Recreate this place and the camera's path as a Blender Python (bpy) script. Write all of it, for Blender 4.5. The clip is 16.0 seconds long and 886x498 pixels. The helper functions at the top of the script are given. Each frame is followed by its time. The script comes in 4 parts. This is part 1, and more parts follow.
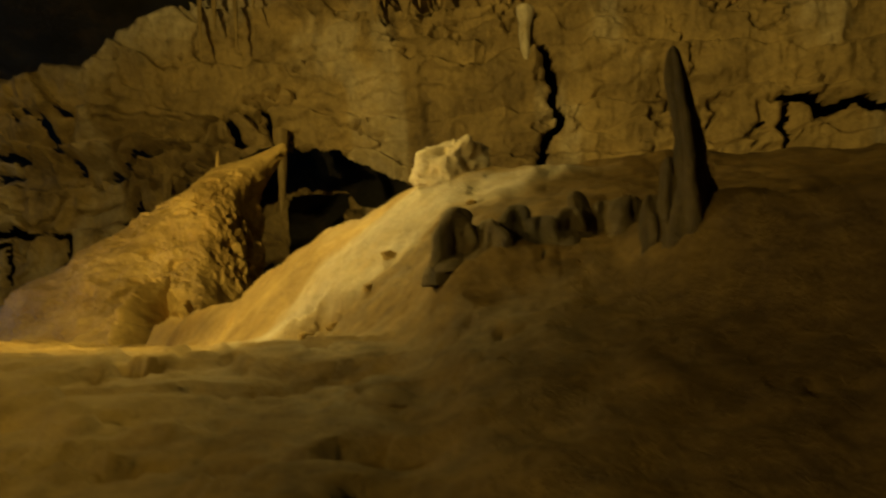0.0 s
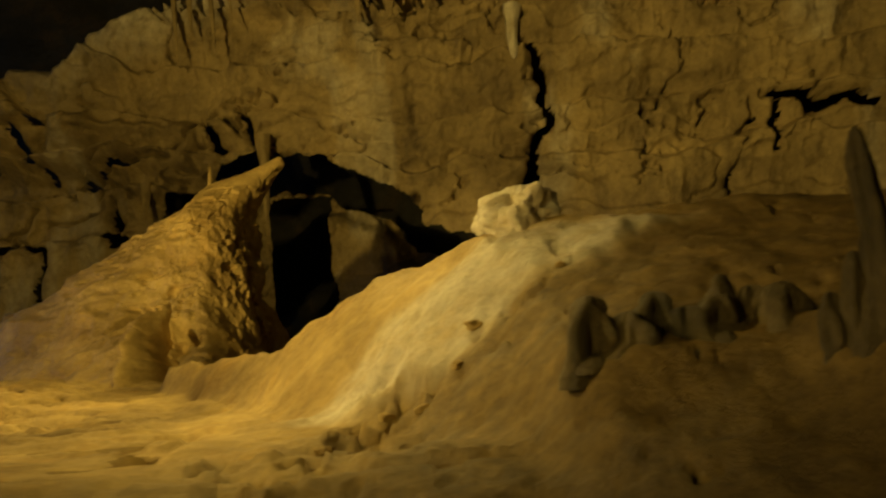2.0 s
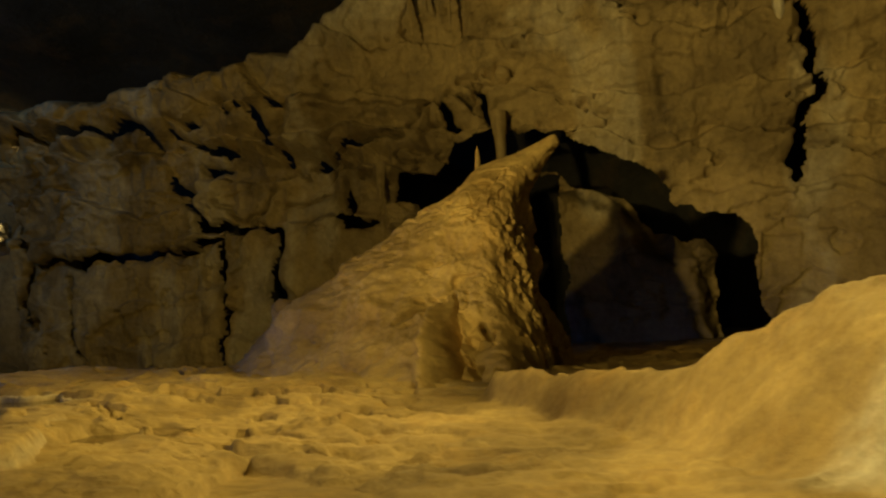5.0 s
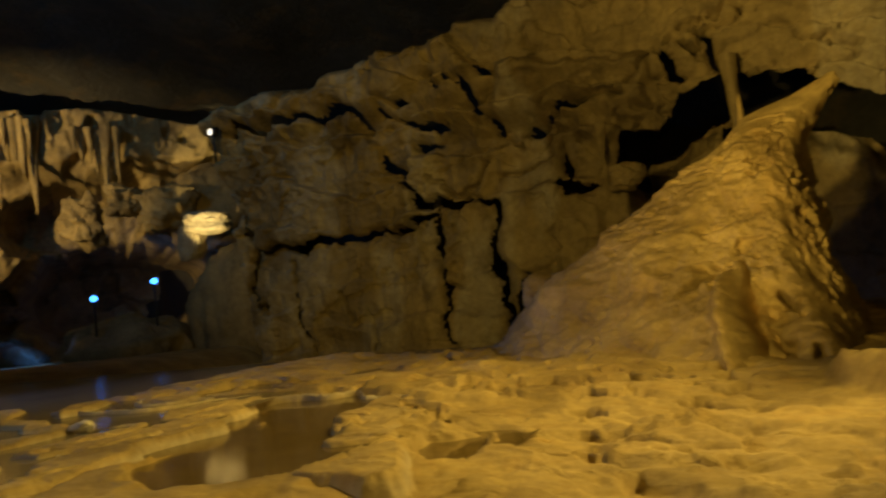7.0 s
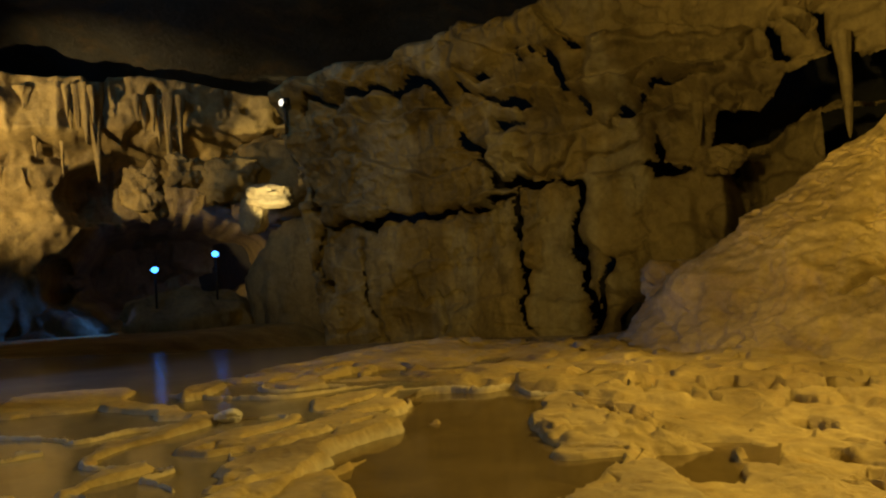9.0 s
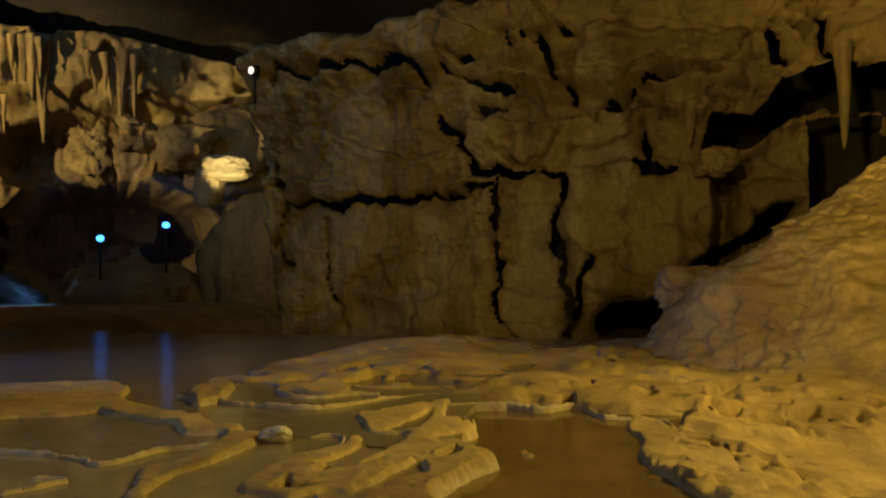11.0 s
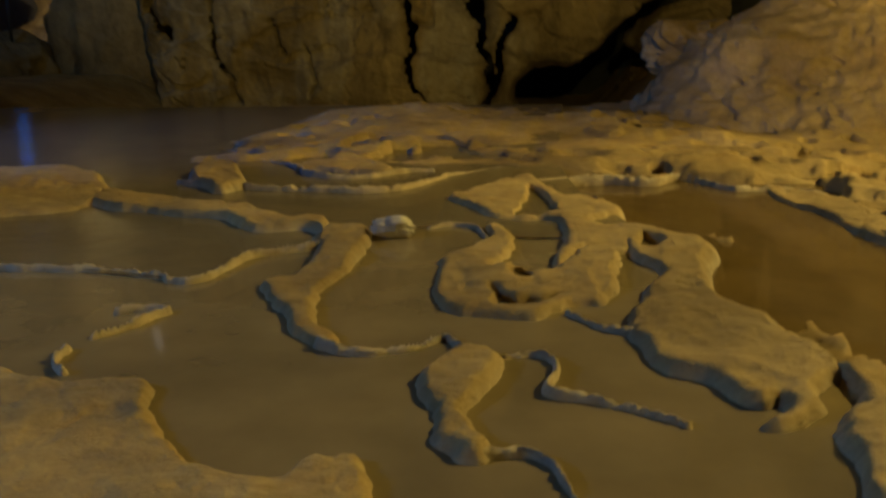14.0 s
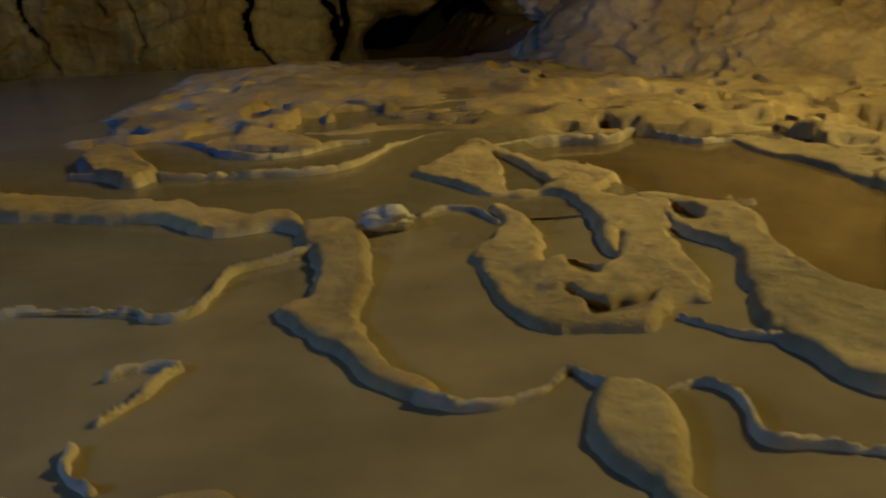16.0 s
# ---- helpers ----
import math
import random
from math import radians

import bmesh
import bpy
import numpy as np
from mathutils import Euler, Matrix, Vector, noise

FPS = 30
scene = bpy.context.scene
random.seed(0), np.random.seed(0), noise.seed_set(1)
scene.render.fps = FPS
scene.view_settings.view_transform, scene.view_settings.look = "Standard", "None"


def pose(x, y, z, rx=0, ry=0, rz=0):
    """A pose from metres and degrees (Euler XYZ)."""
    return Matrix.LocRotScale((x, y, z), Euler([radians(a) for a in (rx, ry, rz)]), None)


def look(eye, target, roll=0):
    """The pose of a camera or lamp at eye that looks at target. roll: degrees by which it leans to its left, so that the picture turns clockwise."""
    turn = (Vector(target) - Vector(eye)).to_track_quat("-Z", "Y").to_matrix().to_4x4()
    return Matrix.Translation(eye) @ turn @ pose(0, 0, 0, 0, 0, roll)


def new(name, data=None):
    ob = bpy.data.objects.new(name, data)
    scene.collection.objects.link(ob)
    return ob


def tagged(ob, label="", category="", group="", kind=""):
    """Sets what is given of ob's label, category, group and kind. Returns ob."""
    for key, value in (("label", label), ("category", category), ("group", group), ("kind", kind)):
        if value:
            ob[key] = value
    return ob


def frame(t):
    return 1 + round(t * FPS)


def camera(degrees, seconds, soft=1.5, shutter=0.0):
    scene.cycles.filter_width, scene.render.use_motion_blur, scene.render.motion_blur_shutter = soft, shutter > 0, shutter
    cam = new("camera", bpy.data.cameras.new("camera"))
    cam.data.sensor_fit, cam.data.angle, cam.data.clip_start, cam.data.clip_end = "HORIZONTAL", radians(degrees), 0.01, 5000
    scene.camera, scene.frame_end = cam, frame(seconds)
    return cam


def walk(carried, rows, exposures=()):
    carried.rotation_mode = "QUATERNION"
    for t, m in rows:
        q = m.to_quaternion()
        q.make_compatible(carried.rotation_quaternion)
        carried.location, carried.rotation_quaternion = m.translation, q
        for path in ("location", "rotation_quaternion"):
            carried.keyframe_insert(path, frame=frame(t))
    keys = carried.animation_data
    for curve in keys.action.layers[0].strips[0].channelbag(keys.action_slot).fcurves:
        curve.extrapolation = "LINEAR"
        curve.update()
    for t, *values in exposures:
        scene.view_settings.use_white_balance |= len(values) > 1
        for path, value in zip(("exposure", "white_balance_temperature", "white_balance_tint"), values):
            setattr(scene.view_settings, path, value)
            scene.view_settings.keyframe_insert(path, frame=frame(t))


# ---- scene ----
cam = camera(54.1, 16.0, soft=2.1, shutter=0.5)
METRES, EYE, TILT, LEAN, TURN = 13.0, 1.4, 7.0, 2.3, 0.0
ROWS = [
    (0.0, 0.0, 0.0, 0.0, 0.0, 0.0, -0.0),
    (0.5, -0.016, 0.0112, 0.0126, 2.2, 1.19, 1.58),
    (1.0, -0.038, 0.0171, 0.0232, 2.06, 1.3, 1.27),
    (1.5, -0.05, 0.0288, 0.0315, -3.33, 0.96, 0.23),
    (2.0, -0.0685, 0.0449, 0.0462, -2.54, -0.98, 1.44),
    (2.5, -0.0991, 0.0609, 0.048, 1.38, -3.34, 1.68),
    (3.0, -0.1221, 0.0701, 0.0615, 2.22, -3.82, 1.78),
    (3.5, -0.1479, 0.0917, 0.0623, 4.28, -3.9, 1.52),
    (6.0, -0.2989, 0.1657, 0.0699, 12.66, -1.38, 2.54),
    (6.5, -0.3323, 0.1763, 0.0735, 16.04, -3.38, 3.98),
    (7.0, -0.36, 0.1937, 0.0772, 19.99, -3.96, 6.05),
    (7.5, -0.3905, 0.1939, 0.0743, 24.67, -3.37, 4.52),
    (8.0, -0.428, 0.199, 0.081, 26.64, -3.32, 2.63),
    (8.5, -0.463, 0.2174, 0.0789, 24.25, -3.47, 3.08),
    (9.0, -0.4927, 0.2296, 0.0795, 22.26, -5.01, 4.47),
    (11.5, -0.6452, 0.2878, 0.0861, 17.4, -6.5, 0.56),
    (12.0, -0.6759, 0.3069, 0.0815, 16.61, -7.62, 1.85),
    (12.5, -0.7076, 0.3298, 0.0803, 15.26, -11.8, 2.77),
    (13.0, -0.7423, 0.3409, 0.0735, 14.97, -15.29, 0.99),
    (13.5, -0.7689, 0.3463, 0.0671, 10.77, -17.53, 0.01),
    (14.0, -0.791, 0.3578, 0.0536, 8.08, -21.17, -0.26),
    (14.5, -0.8101, 0.3712, 0.0474, 0.34, -24.25, 0.61),
    (15.0, -0.8332, 0.3851, 0.0448, -8.61, -24.07, 0.12),
    (15.5, -0.8517, 0.3961, 0.0444, -7.06, -24.04, -0.6),
    (16.0, -0.8635, 0.4129, 0.0463, -4.08, -24.26, -0.03),
]
# seconds, stops, kelvin, tint: the camera's own exposure and white balance
TINTS = [(0.0, 0.0, 6700, 10), (1.5, 0.0, 6450, 10), (2.5, -0.05, 6200, 10), (3.5, -0.2, 5700, 10), (6.0, -0.1, 6200, 10), (7.0, 0.0, 6500, 10), (9.0, 0.0, 6500, 10), (11.5, 0.0, 6300, 10), (12.0, -0.05, 5800, 10), (14.5, 0.05, 5600, 10), (16.0, 0.08, 5000, 10)]
walk(cam, [(t, pose(0, 0, EYE, TILT, LEAN, TURN) @ pose(METRES * x, METRES * y, METRES * z, 90 + pitch, roll, yaw)) for t, x, y, z, yaw, pitch, roll in ROWS], TINTS)

# ---- world and light ----
world = bpy.data.worlds.new("cave_dark")
scene.world = world
world.use_nodes = True
world.node_tree.nodes["Background"].inputs[0].default_value = (0.10, 0.13, 0.2, 1)
world.node_tree.nodes["Background"].inputs[1].default_value = 0.004
scene.view_settings.exposure = 0.0


def spot(name, eye, target, watts, colour, degrees, blend=0.6, size=0.15):
    data = bpy.data.lights.new(name, "SPOT")
    data.energy, data.color, data.spot_size, data.spot_blend, data.shadow_soft_size = watts, colour, radians(degrees), blend, size
    ob = new(name, data)
    ob.matrix_world = look(eye, target)
    return ob


def bulb(name, eye, watts, colour, size=0.1):
    data = bpy.data.lights.new(name, "POINT")
    data.energy, data.color, data.shadow_soft_size = watts, colour, size
    ob = new(name, data)
    ob.location = eye
    return ob


WARM = (1.0, 0.70, 0.165)
BLUE = (0.05, 0.22, 1.0)
MAIN = (-1.5, 12.3, 9.0)
HIGH = (-8.6, 4.7, 5.8)
spot("flood_wall", (-10.5, -4.0, 4.4), (4.5, 26.0, 14.0), 20500, WARM, 58, 0.9, 0.25)
# added fill from an unseen source, lifts the left part of the wall
spot("west_fill", HIGH, (-16.5, 30.0, 8.0), 4900, WARM, 54, 1.0)
# added fill, no known lamp: brightens the front of the mound
spot("mound_fill", HIGH, (-6.2, 16.5, 3.3), 2000, WARM, 38, 1.0)
spot("flood_ridge", HIGH, (-0.3, 7.4, 2.5), 2600, WARM, 46, 0.9)
spot("flood_pools", MAIN, (-11.2, 9.3, 1.8), 4900, WARM, 84, 1.0)
spot("flood_ledge", MAIN, (-2.6, 8.4, 1.6), 2700, WARM, 62, 1.0)
# unseen fill near the path, added to brighten the sign and near slope
bulb("path_fill", (-4.8, -0.6, 3.3), 480, WARM)
spot("cool_side", (-18.0, 5.5, 5.2), (-11.5, 7.2, 1.9), 650, (0.3, 0.52, 1.0), 75, 1.0, 0.5)
spot("blue_vault", (-27.0, 16.0, 15.3), (-26.0, 34.0, 16.5), 2300, (0.08, 0.3, 0.6), 120, 1.0)
spot("flood_shelf", (-36.0, 20.5, 8.5), (-36.0, 33.0, 10.3), 7500, (1.0, 0.70, 0.25), 62, 0.8)
spot("blue_shore", (-31.0, 31.2, 4.3), (-38.0, 28.0, 0.5), 900, BLUE, 70, 1.0)
spot("block_light", (-24.6, 29.6, 4.2), (-26.9, 33.8, 7.5), 3600, (1.0, 0.75, 0.27), 22, 0.3)
spot("blue_glow", (-31.6, 33.6, 4.5), (-35.0, 38.0, 4.8), 120, BLUE, 100, 0.6)
spot("blue_glow_far", (-29.6, 33.6, 5.05), (-31.0, 40.0, 5.0), 140, BLUE, 100, 0.6)
spot("blue_side", (-22.0, 9.0, 5.0), (-15.3, 14.0, 1.9), 2500, BLUE, 52, 1.0)


# ---- numeric helpers ----
def lattice(ix, iy, iz, seed):
    h = (ix.astype(np.int64) * 374761393 + iy.astype(np.int64) * 668265263 + iz.astype(np.int64) * 2147483647 + seed * 974634777) & 0x7FFFFFFF
    h = ((h ^ (h >> 13)) * 1274126177) & 0x7FFFFFFF
    h = ((h ^ (h >> 16)) * 668265263) & 0x7FFFFFFF
    return ((h ^ (h >> 15)) & 0xFFFF) / 32767.5 - 1.0


def smooth_noise(x, y, z=None, seed=0):
    """Value noise in -1..1 at unit cells."""
    z = np.zeros_like(x) if z is None else z
    fx, fy, fz = np.floor(x), np.floor(y), np.floor(z)
    ux, uy, uz = x - fx, y - fy, z - fz
    ux, uy, uz = [u * u * u * (u * (u * 6 - 15) + 10) for u in (ux, uy, uz)]
    total = 0
    for dx in (0, 1):
        for dy in (0, 1):
            for dz in (0, 1):
                w = (ux if dx else 1 - ux) * (uy if dy else 1 - uy) * (uz if dz else 1 - uz)
                total = total + w * lattice(fx + dx, fy + dy, fz + dz, seed)
    return total


def fbm(x, y, z=None, size=1.0, octaves=4, seed=0, ridged=False):
    total, amp, norm = 0, 1.0, 0.0
    for k in range(octaves):
        f = 2.03 ** k / size
        n = smooth_noise(x * f + 17.3 * k, y * f - 9.1 * k, None if z is None else z * f + 3.7 * k, seed + 31 * k)
        total = total + amp * ((1 - 2 * np.abs(n)) if ridged else n)
        norm += amp
        amp *= 0.5
    return total / norm


def ease(a, b, v):
    u = np.clip((v - a) / (b - a), 0, 1)
    return u * u * (3 - 2 * u)


def line_distance(x, y, pts):
    """Distance to a polyline and the fraction along it."""
    best, along = np.full(x.shape, 1e9), np.zeros(x.shape)
    n = len(pts) - 1
    for k in range(n):
        (ax, ay), (bx, by) = pts[k], pts[k + 1]
        dx, dy = bx - ax, by - ay
        u = np.clip(((x - ax) * dx + (y - ay) * dy) / (dx * dx + dy * dy + 1e-12), 0, 1)
        d = np.hypot(x - ax - u * dx, y - ay - u * dy)
        near = d < best
        best, along = np.where(near, d, best), np.where(near, (k + u) / n, along)
    return best, along


def area_distance(x, y, pts):
    """Signed distance to a closed outline, negative inside."""
    ring = list(pts) + [pts[0]]
    d, _ = line_distance(x, y, ring)
    inside = np.zeros(x.shape, bool)
    for (ax, ay), (bx, by) in zip(ring[:-1], ring[1:]):
        if ay != by:
            inside ^= ((ay > y) != (by > y)) & (x < (bx - ax) * (y - ay) / (by - ay) + ax)
    return np.where(inside, -d, d)


def rounded(pts, closed=False, steps=5):
    """The same line with its corners rounded (Catmull-Rom)."""
    n, out = len(pts), []
    for k in range(n if closed else n - 1):
        p = [np.array(pts[i % n] if closed else pts[min(max(i, 0), n - 1)], float) for i in range(k - 1, k + 3)]
        for u in np.arange(steps) / steps:
            q = 0.5 * (2 * p[1] + (p[2] - p[0]) * u + (2 * p[0] - 5 * p[1] + 4 * p[2] - p[3]) * u ** 2 + (3 * p[1] - p[0] - 3 * p[2] + p[3]) * u ** 3)
            out.append((float(q[0]), float(q[1])))
    return out if closed else out + [pts[-1]]


def sheet(name, X, Y, Z, material, attributes=None, smooth=True, flip=False, closed=False, keep=None):
    """A mesh object from a grid of places; keep: which of its places are used."""
    rows, cols = X.shape
    me = bpy.data.meshes.new(name)
    co = np.stack([X, Y, Z], -1).reshape(-1, 3).astype(np.float32)
    idx = np.arange(rows * cols).reshape(rows, cols)
    if closed:
        idx = np.concatenate([idx, idx[:, :1]], 1)
    a, b, c, d = idx[:-1, :-1], idx[:-1, 1:], idx[1:, 1:], idx[1:, :-1]
    quads = np.stack([a, d, c, b] if flip else [a, b, c, d], -1).reshape(-1, 4)
    if keep is not None:
        quads = quads[keep.ravel()[quads].all(1)]
        used, inverse = np.unique(quads, return_inverse=True)
        co, quads = co[used], inverse.reshape(-1, 4)
        attributes = {key: np.asarray(v).ravel()[used] for key, v in (attributes or {}).items()}
    me.vertices.add(len(co))
    me.vertices.foreach_set("co", co.ravel())
    me.loops.add(quads.size)
    me.loops.foreach_set("vertex_index", quads.ravel().astype(np.int32))
    me.polygons.add(len(quads))
    me.polygons.foreach_set("loop_start", np.arange(0, quads.size, 4, dtype=np.int32))
    me.polygons.foreach_set("use_smooth", np.full(len(quads), smooth))
    for key, values in (attributes or {}).items():
        me.attributes.new(key, "FLOAT", "POINT").data.foreach_set("value", np.asarray(values, np.float32).ravel())
    me.update(calc_edges=True)
    me.materials.append(material)
    return new(name, me)


# ---- materials ----
def rock_material(name, dark, light, pale=None, scale=1.0, bump=0.5, rough=0.75, wet=0.25, stain=(0.12, 0.08, 0.04), depth=0.04):
    m = bpy.data.materials.new(name)
    m.use_nodes = True
    nt = m.node_tree
    N, L = nt.nodes, nt.links
    bsdf = N["Principled BSDF"]
    pos = N.new("ShaderNodeNewGeometry").outputs["Position"]

    def tex(size, detail, roughness=0.6, squash=None):
        n = N.new("ShaderNodeTexNoise")
        n.inputs["Scale"].default_value, n.inputs["Detail"].default_value, n.inputs["Roughness"].default_value = size * scale, detail, roughness
        source = pos
        if squash:
            v = N.new("ShaderNodeVectorMath")
            v.operation = "MULTIPLY"
            v.inputs[1].default_value = squash
            L.new(pos, v.inputs[0])
            source = v.outputs[0]
        L.new(source, n.inputs["Vector"])
        return n.outputs["Fac"]

    def ramp(fac, lo, hi):
        n = N.new("ShaderNodeMapRange")
        n.inputs["From Min"].default_value, n.inputs["From Max"].default_value = lo, hi
        L.new(fac, n.inputs["Value"])
        return n.outputs["Result"]

    def mix(fac, a, b):
        n = N.new("ShaderNodeMix")
        n.data_type = "RGBA"
        L.new(fac, n.inputs["Factor"])
        for value, socket in ((a, n.inputs["A"]), (b, n.inputs["B"])):
            if isinstance(value, tuple):
                socket.default_value = (*value, 1)
            else:
                L.new(value, socket)
        return n.outputs["Result"]

    colour = mix(ramp(tex(0.7, 5), 0.35, 0.65), dark, light)
    colour = mix(ramp(tex(1.6, 6, 0.7, (1, 1, 0.35)), 0.52, 0.75), colour, stain)
    if pale:
        at = N.new("ShaderNodeAttribute")
        at.attribute_name = "calcite"
        both = N.new("ShaderNodeMath")
        both.operation = "MULTIPLY_ADD"
        L.new(ramp(tex(3.0, 6, 0.7), 0.15, 0.6), both.inputs[0])
        L.new(at.outputs["Fac"], both.inputs[1])
        both.inputs[2].default_value = 0.0
        colour = mix(both.outputs[0], colour, pale)
        mud = N.new("ShaderNodeAttribute")
        mud.attribute_name = "mud"
        colour = mix(mud.outputs["Fac"], colour, mix(ramp(tex(5, 6, 0.7), 0.35, 0.7), (0.11, 0.07, 0.018), (0.25, 0.165, 0.045)))
    grain = tex(9, 8, 0.7)
    tint = N.new("ShaderNodeMix")
    tint.data_type, tint.blend_type = "RGBA", "MULTIPLY"
    tint.inputs["Factor"].default_value = 1.0
    L.new(colour, tint.inputs["A"])
    L.new(mix(ramp(grain, 0.3, 0.7), (0.72, 0.7, 0.67), (1.12, 1.12, 1.1)), tint.inputs["B"])
    colour = tint.outputs["Result"]
    L.new(colour, bsdf.inputs["Base Color"])
    L.new(ramp(tex(2.2, 4), 0.2, 0.8), bsdf.inputs["Roughness"])
    r = bsdf.inputs["Roughness"].links[0].from_node
    r.inputs["To Min"].default_value, r.inputs["To Max"].default_value = rough - wet, rough + 0.15
    b1 = N.new("ShaderNodeBump")
    b1.inputs["Strength"].default_value, b1.inputs["Distance"].default_value = bump, depth
    L.new(tex(14, 8, 0.72), b1.inputs["Height"])
    b2 = N.new("ShaderNodeBump")
    b2.inputs["Strength"].default_value, b2.inputs["Distance"].default_value = bump * 0.4, depth * 4
    L.new(tex(2.5, 6, 0.65), b2.inputs["Height"])
    L.new(b1.outputs[0], b2.inputs["Normal"])
    L.new(b2.outputs[0], bsdf.inputs["Normal"])
    return m


def plain_material(name, colour, rough=0.5, emission=0.0):
    m = bpy.data.materials.new(name)
    m.use_nodes = True
    b = m.node_tree.nodes["Principled BSDF"]
    b.inputs["Base Color"].default_value, b.inputs["Roughness"].default_value = (*colour, 1), rough
    if emission:
        b.inputs["Emission Color"].default_value, b.inputs["Emission Strength"].default_value = (*colour, 1), emission
    return m


ground_rock = rock_material("ochre_flowstone", (0.235, 0.155, 0.045), (0.52, 0.375, 0.135), pale=(0.6, 0.56, 0.47), bump=0.75, stain=(0.42, 0.27, 0.07))
wall_rock = rock_material("limestone_wall", (0.205, 0.148, 0.068), (0.43, 0.322, 0.15), pale=(0.62, 0.56, 0.45), scale=0.5, bump=0.85, depth=0.08, stain=(0.075, 0.052, 0.03))
mud_rock = rock_material("dark_mud_crust", (0.07, 0.056, 0.03), (0.2, 0.15, 0.07), scale=2.0, bump=0.9, rough=0.6, stain=(0.03, 0.026, 0.02))
# limestone of the vault and side walls, with their shade put into the colour
shade_rock = rock_material("shade_painted_limestone", (0.025, 0.024, 0.024), (0.06, 0.055, 0.05), scale=0.35, bump=0.7, depth=0.1)


def water_material(name, colour, rough, ripple):
    m = plain_material(name, colour, rough)
    N, L = m.node_tree.nodes, m.node_tree.links
    b = N["Principled BSDF"]
    pos = N.new("ShaderNodeNewGeometry").outputs["Position"]
    cloud, wave, bump = N.new("ShaderNodeTexNoise"), N.new("ShaderNodeTexNoise"), N.new("ShaderNodeBump")
    cloud.inputs["Scale"].default_value, cloud.inputs["Detail"].default_value = 2.4, 9
    wave.inputs["Scale"].default_value, wave.inputs["Detail"].default_value = 5.0, 4
    bump.inputs["Strength"].default_value, bump.inputs["Distance"].default_value = ripple, 0.1
    mix = N.new("ShaderNodeMix")
    mix.data_type = "RGBA"
    mix.inputs["A"].default_value = (*[0.5 * c for c in colour], 1)
    mix.inputs["B"].default_value = (*[1.5 * c for c in colour], 1)
    for n in (cloud, wave):
        L.new(pos, n.inputs["Vector"])
    L.new(cloud.outputs["Fac"], mix.inputs["Factor"])
    L.new(mix.outputs["Result"], b.inputs["Base Color"])
    L.new(wave.outputs["Fac"], bump.inputs["Height"])
    L.new(bump.outputs[0], b.inputs["Normal"])
    clear, blend = N.new("ShaderNodeBsdfTransparent"), N.new("ShaderNodeMixShader")
    clear.inputs["Color"].default_value = (0.86, 0.8, 0.66, 1)
    blend.inputs["Fac"].default_value = 0.74
    L.new(clear.outputs[0], blend.inputs[1])
    L.new(b.outputs[0], blend.inputs[2])
    L.new(blend.outputs[0], N["Material Output"].inputs["Surface"])
    return m


water_mat = water_material("murky_water", (0.28, 0.22, 0.115), 0.08, 0.012)
brown_water = water_material("brown_water", (0.17, 0.115, 0.04), 0.08, 0.01)
lake_mat = water_material("rippled_lake", (0.23, 0.185, 0.1), 0.17, 0.06)
path_mat = rock_material("trodden_path", (0.15, 0.13, 0.1), (0.25, 0.22, 0.17), bump=0.3)

# ---- pools and ground ----
TRAIL = [(0.3, -0.2, 0.0), (-0.63, 0.32, 0.48), (-1.55, 0.81, 0.95), (-3.84, 2.03, 1.3), (-5.5, 2.44, 1.56), (-8.32, 3.58, 1.88), (-9.58, 4.28, 1.86), (-10.4, 4.65, 1.64), (-11.3, 5.3, 1.68), (-13.0, 6.0, 1.68), (-17.0, 7.0, 1.68)]

ISLES, HOLLOWS, RIMS = [], [], []


def isle(lift, *outline):
    ISLES.append((list(outline), lift))


isle(0.0, (-11.59, 9.38), (-11.39, 9.36), (-11.29, 8.75), (-11.32, 8.27), (-11.3, 8.0), (-11.2, 7.74), (-11.09, 7.56), (-11.14, 7.5), (-11.28, 7.66), (-11.37, 7.87), (-11.6, 8.23), (-11.59, 8.33), (-11.51, 8.41), (-11.51, 8.83), (-11.59, 9.1))
isle(0.0, (-13.6, 10.52), (-12.63, 10.05), (-12.29, 9.94), (-11.92, 9.61), (-11.71, 9.59), (-11.59, 9.27), (-11.77, 9.43), (-12.06, 9.36), (-12.33, 9.65), (-12.53, 9.72), (-13.37, 10.01))
isle(0.01, (-10.82, 8.77), (-10.73, 8.99), (-10.63, 9.25), (-10.69, 9.5), (-10.59, 9.49), (-10.5, 9.07), (-10.55, 8.76), (-10.61, 8.58), (-10.49, 8.63), (-10.36, 8.48), (-10.24, 8.63), (-10.15, 8.93), (-9.96, 8.95), (-9.98, 8.55), (-10.05, 8.14), (-10.19, 8.07), (-10.36, 7.88), (-10.52, 7.92), (-10.69, 7.96), (-10.79, 8.13), (-10.81, 8.33))
isle(0.02, (-11.03, 10.5), (-10.82, 10.81), (-10.56, 11.53), (-10.42, 11.07), (-10.24, 10.48), (-10.07, 10.66), (-9.9, 10.07), (-10.06, 9.71), (-9.79, 9.44), (-9.89, 9.01), (-10.13, 9.02), (-10.23, 8.69), (-10.25, 8.81), (-10.22, 9.2), (-10.26, 9.72), (-10.55, 9.74), (-10.83, 10.1))
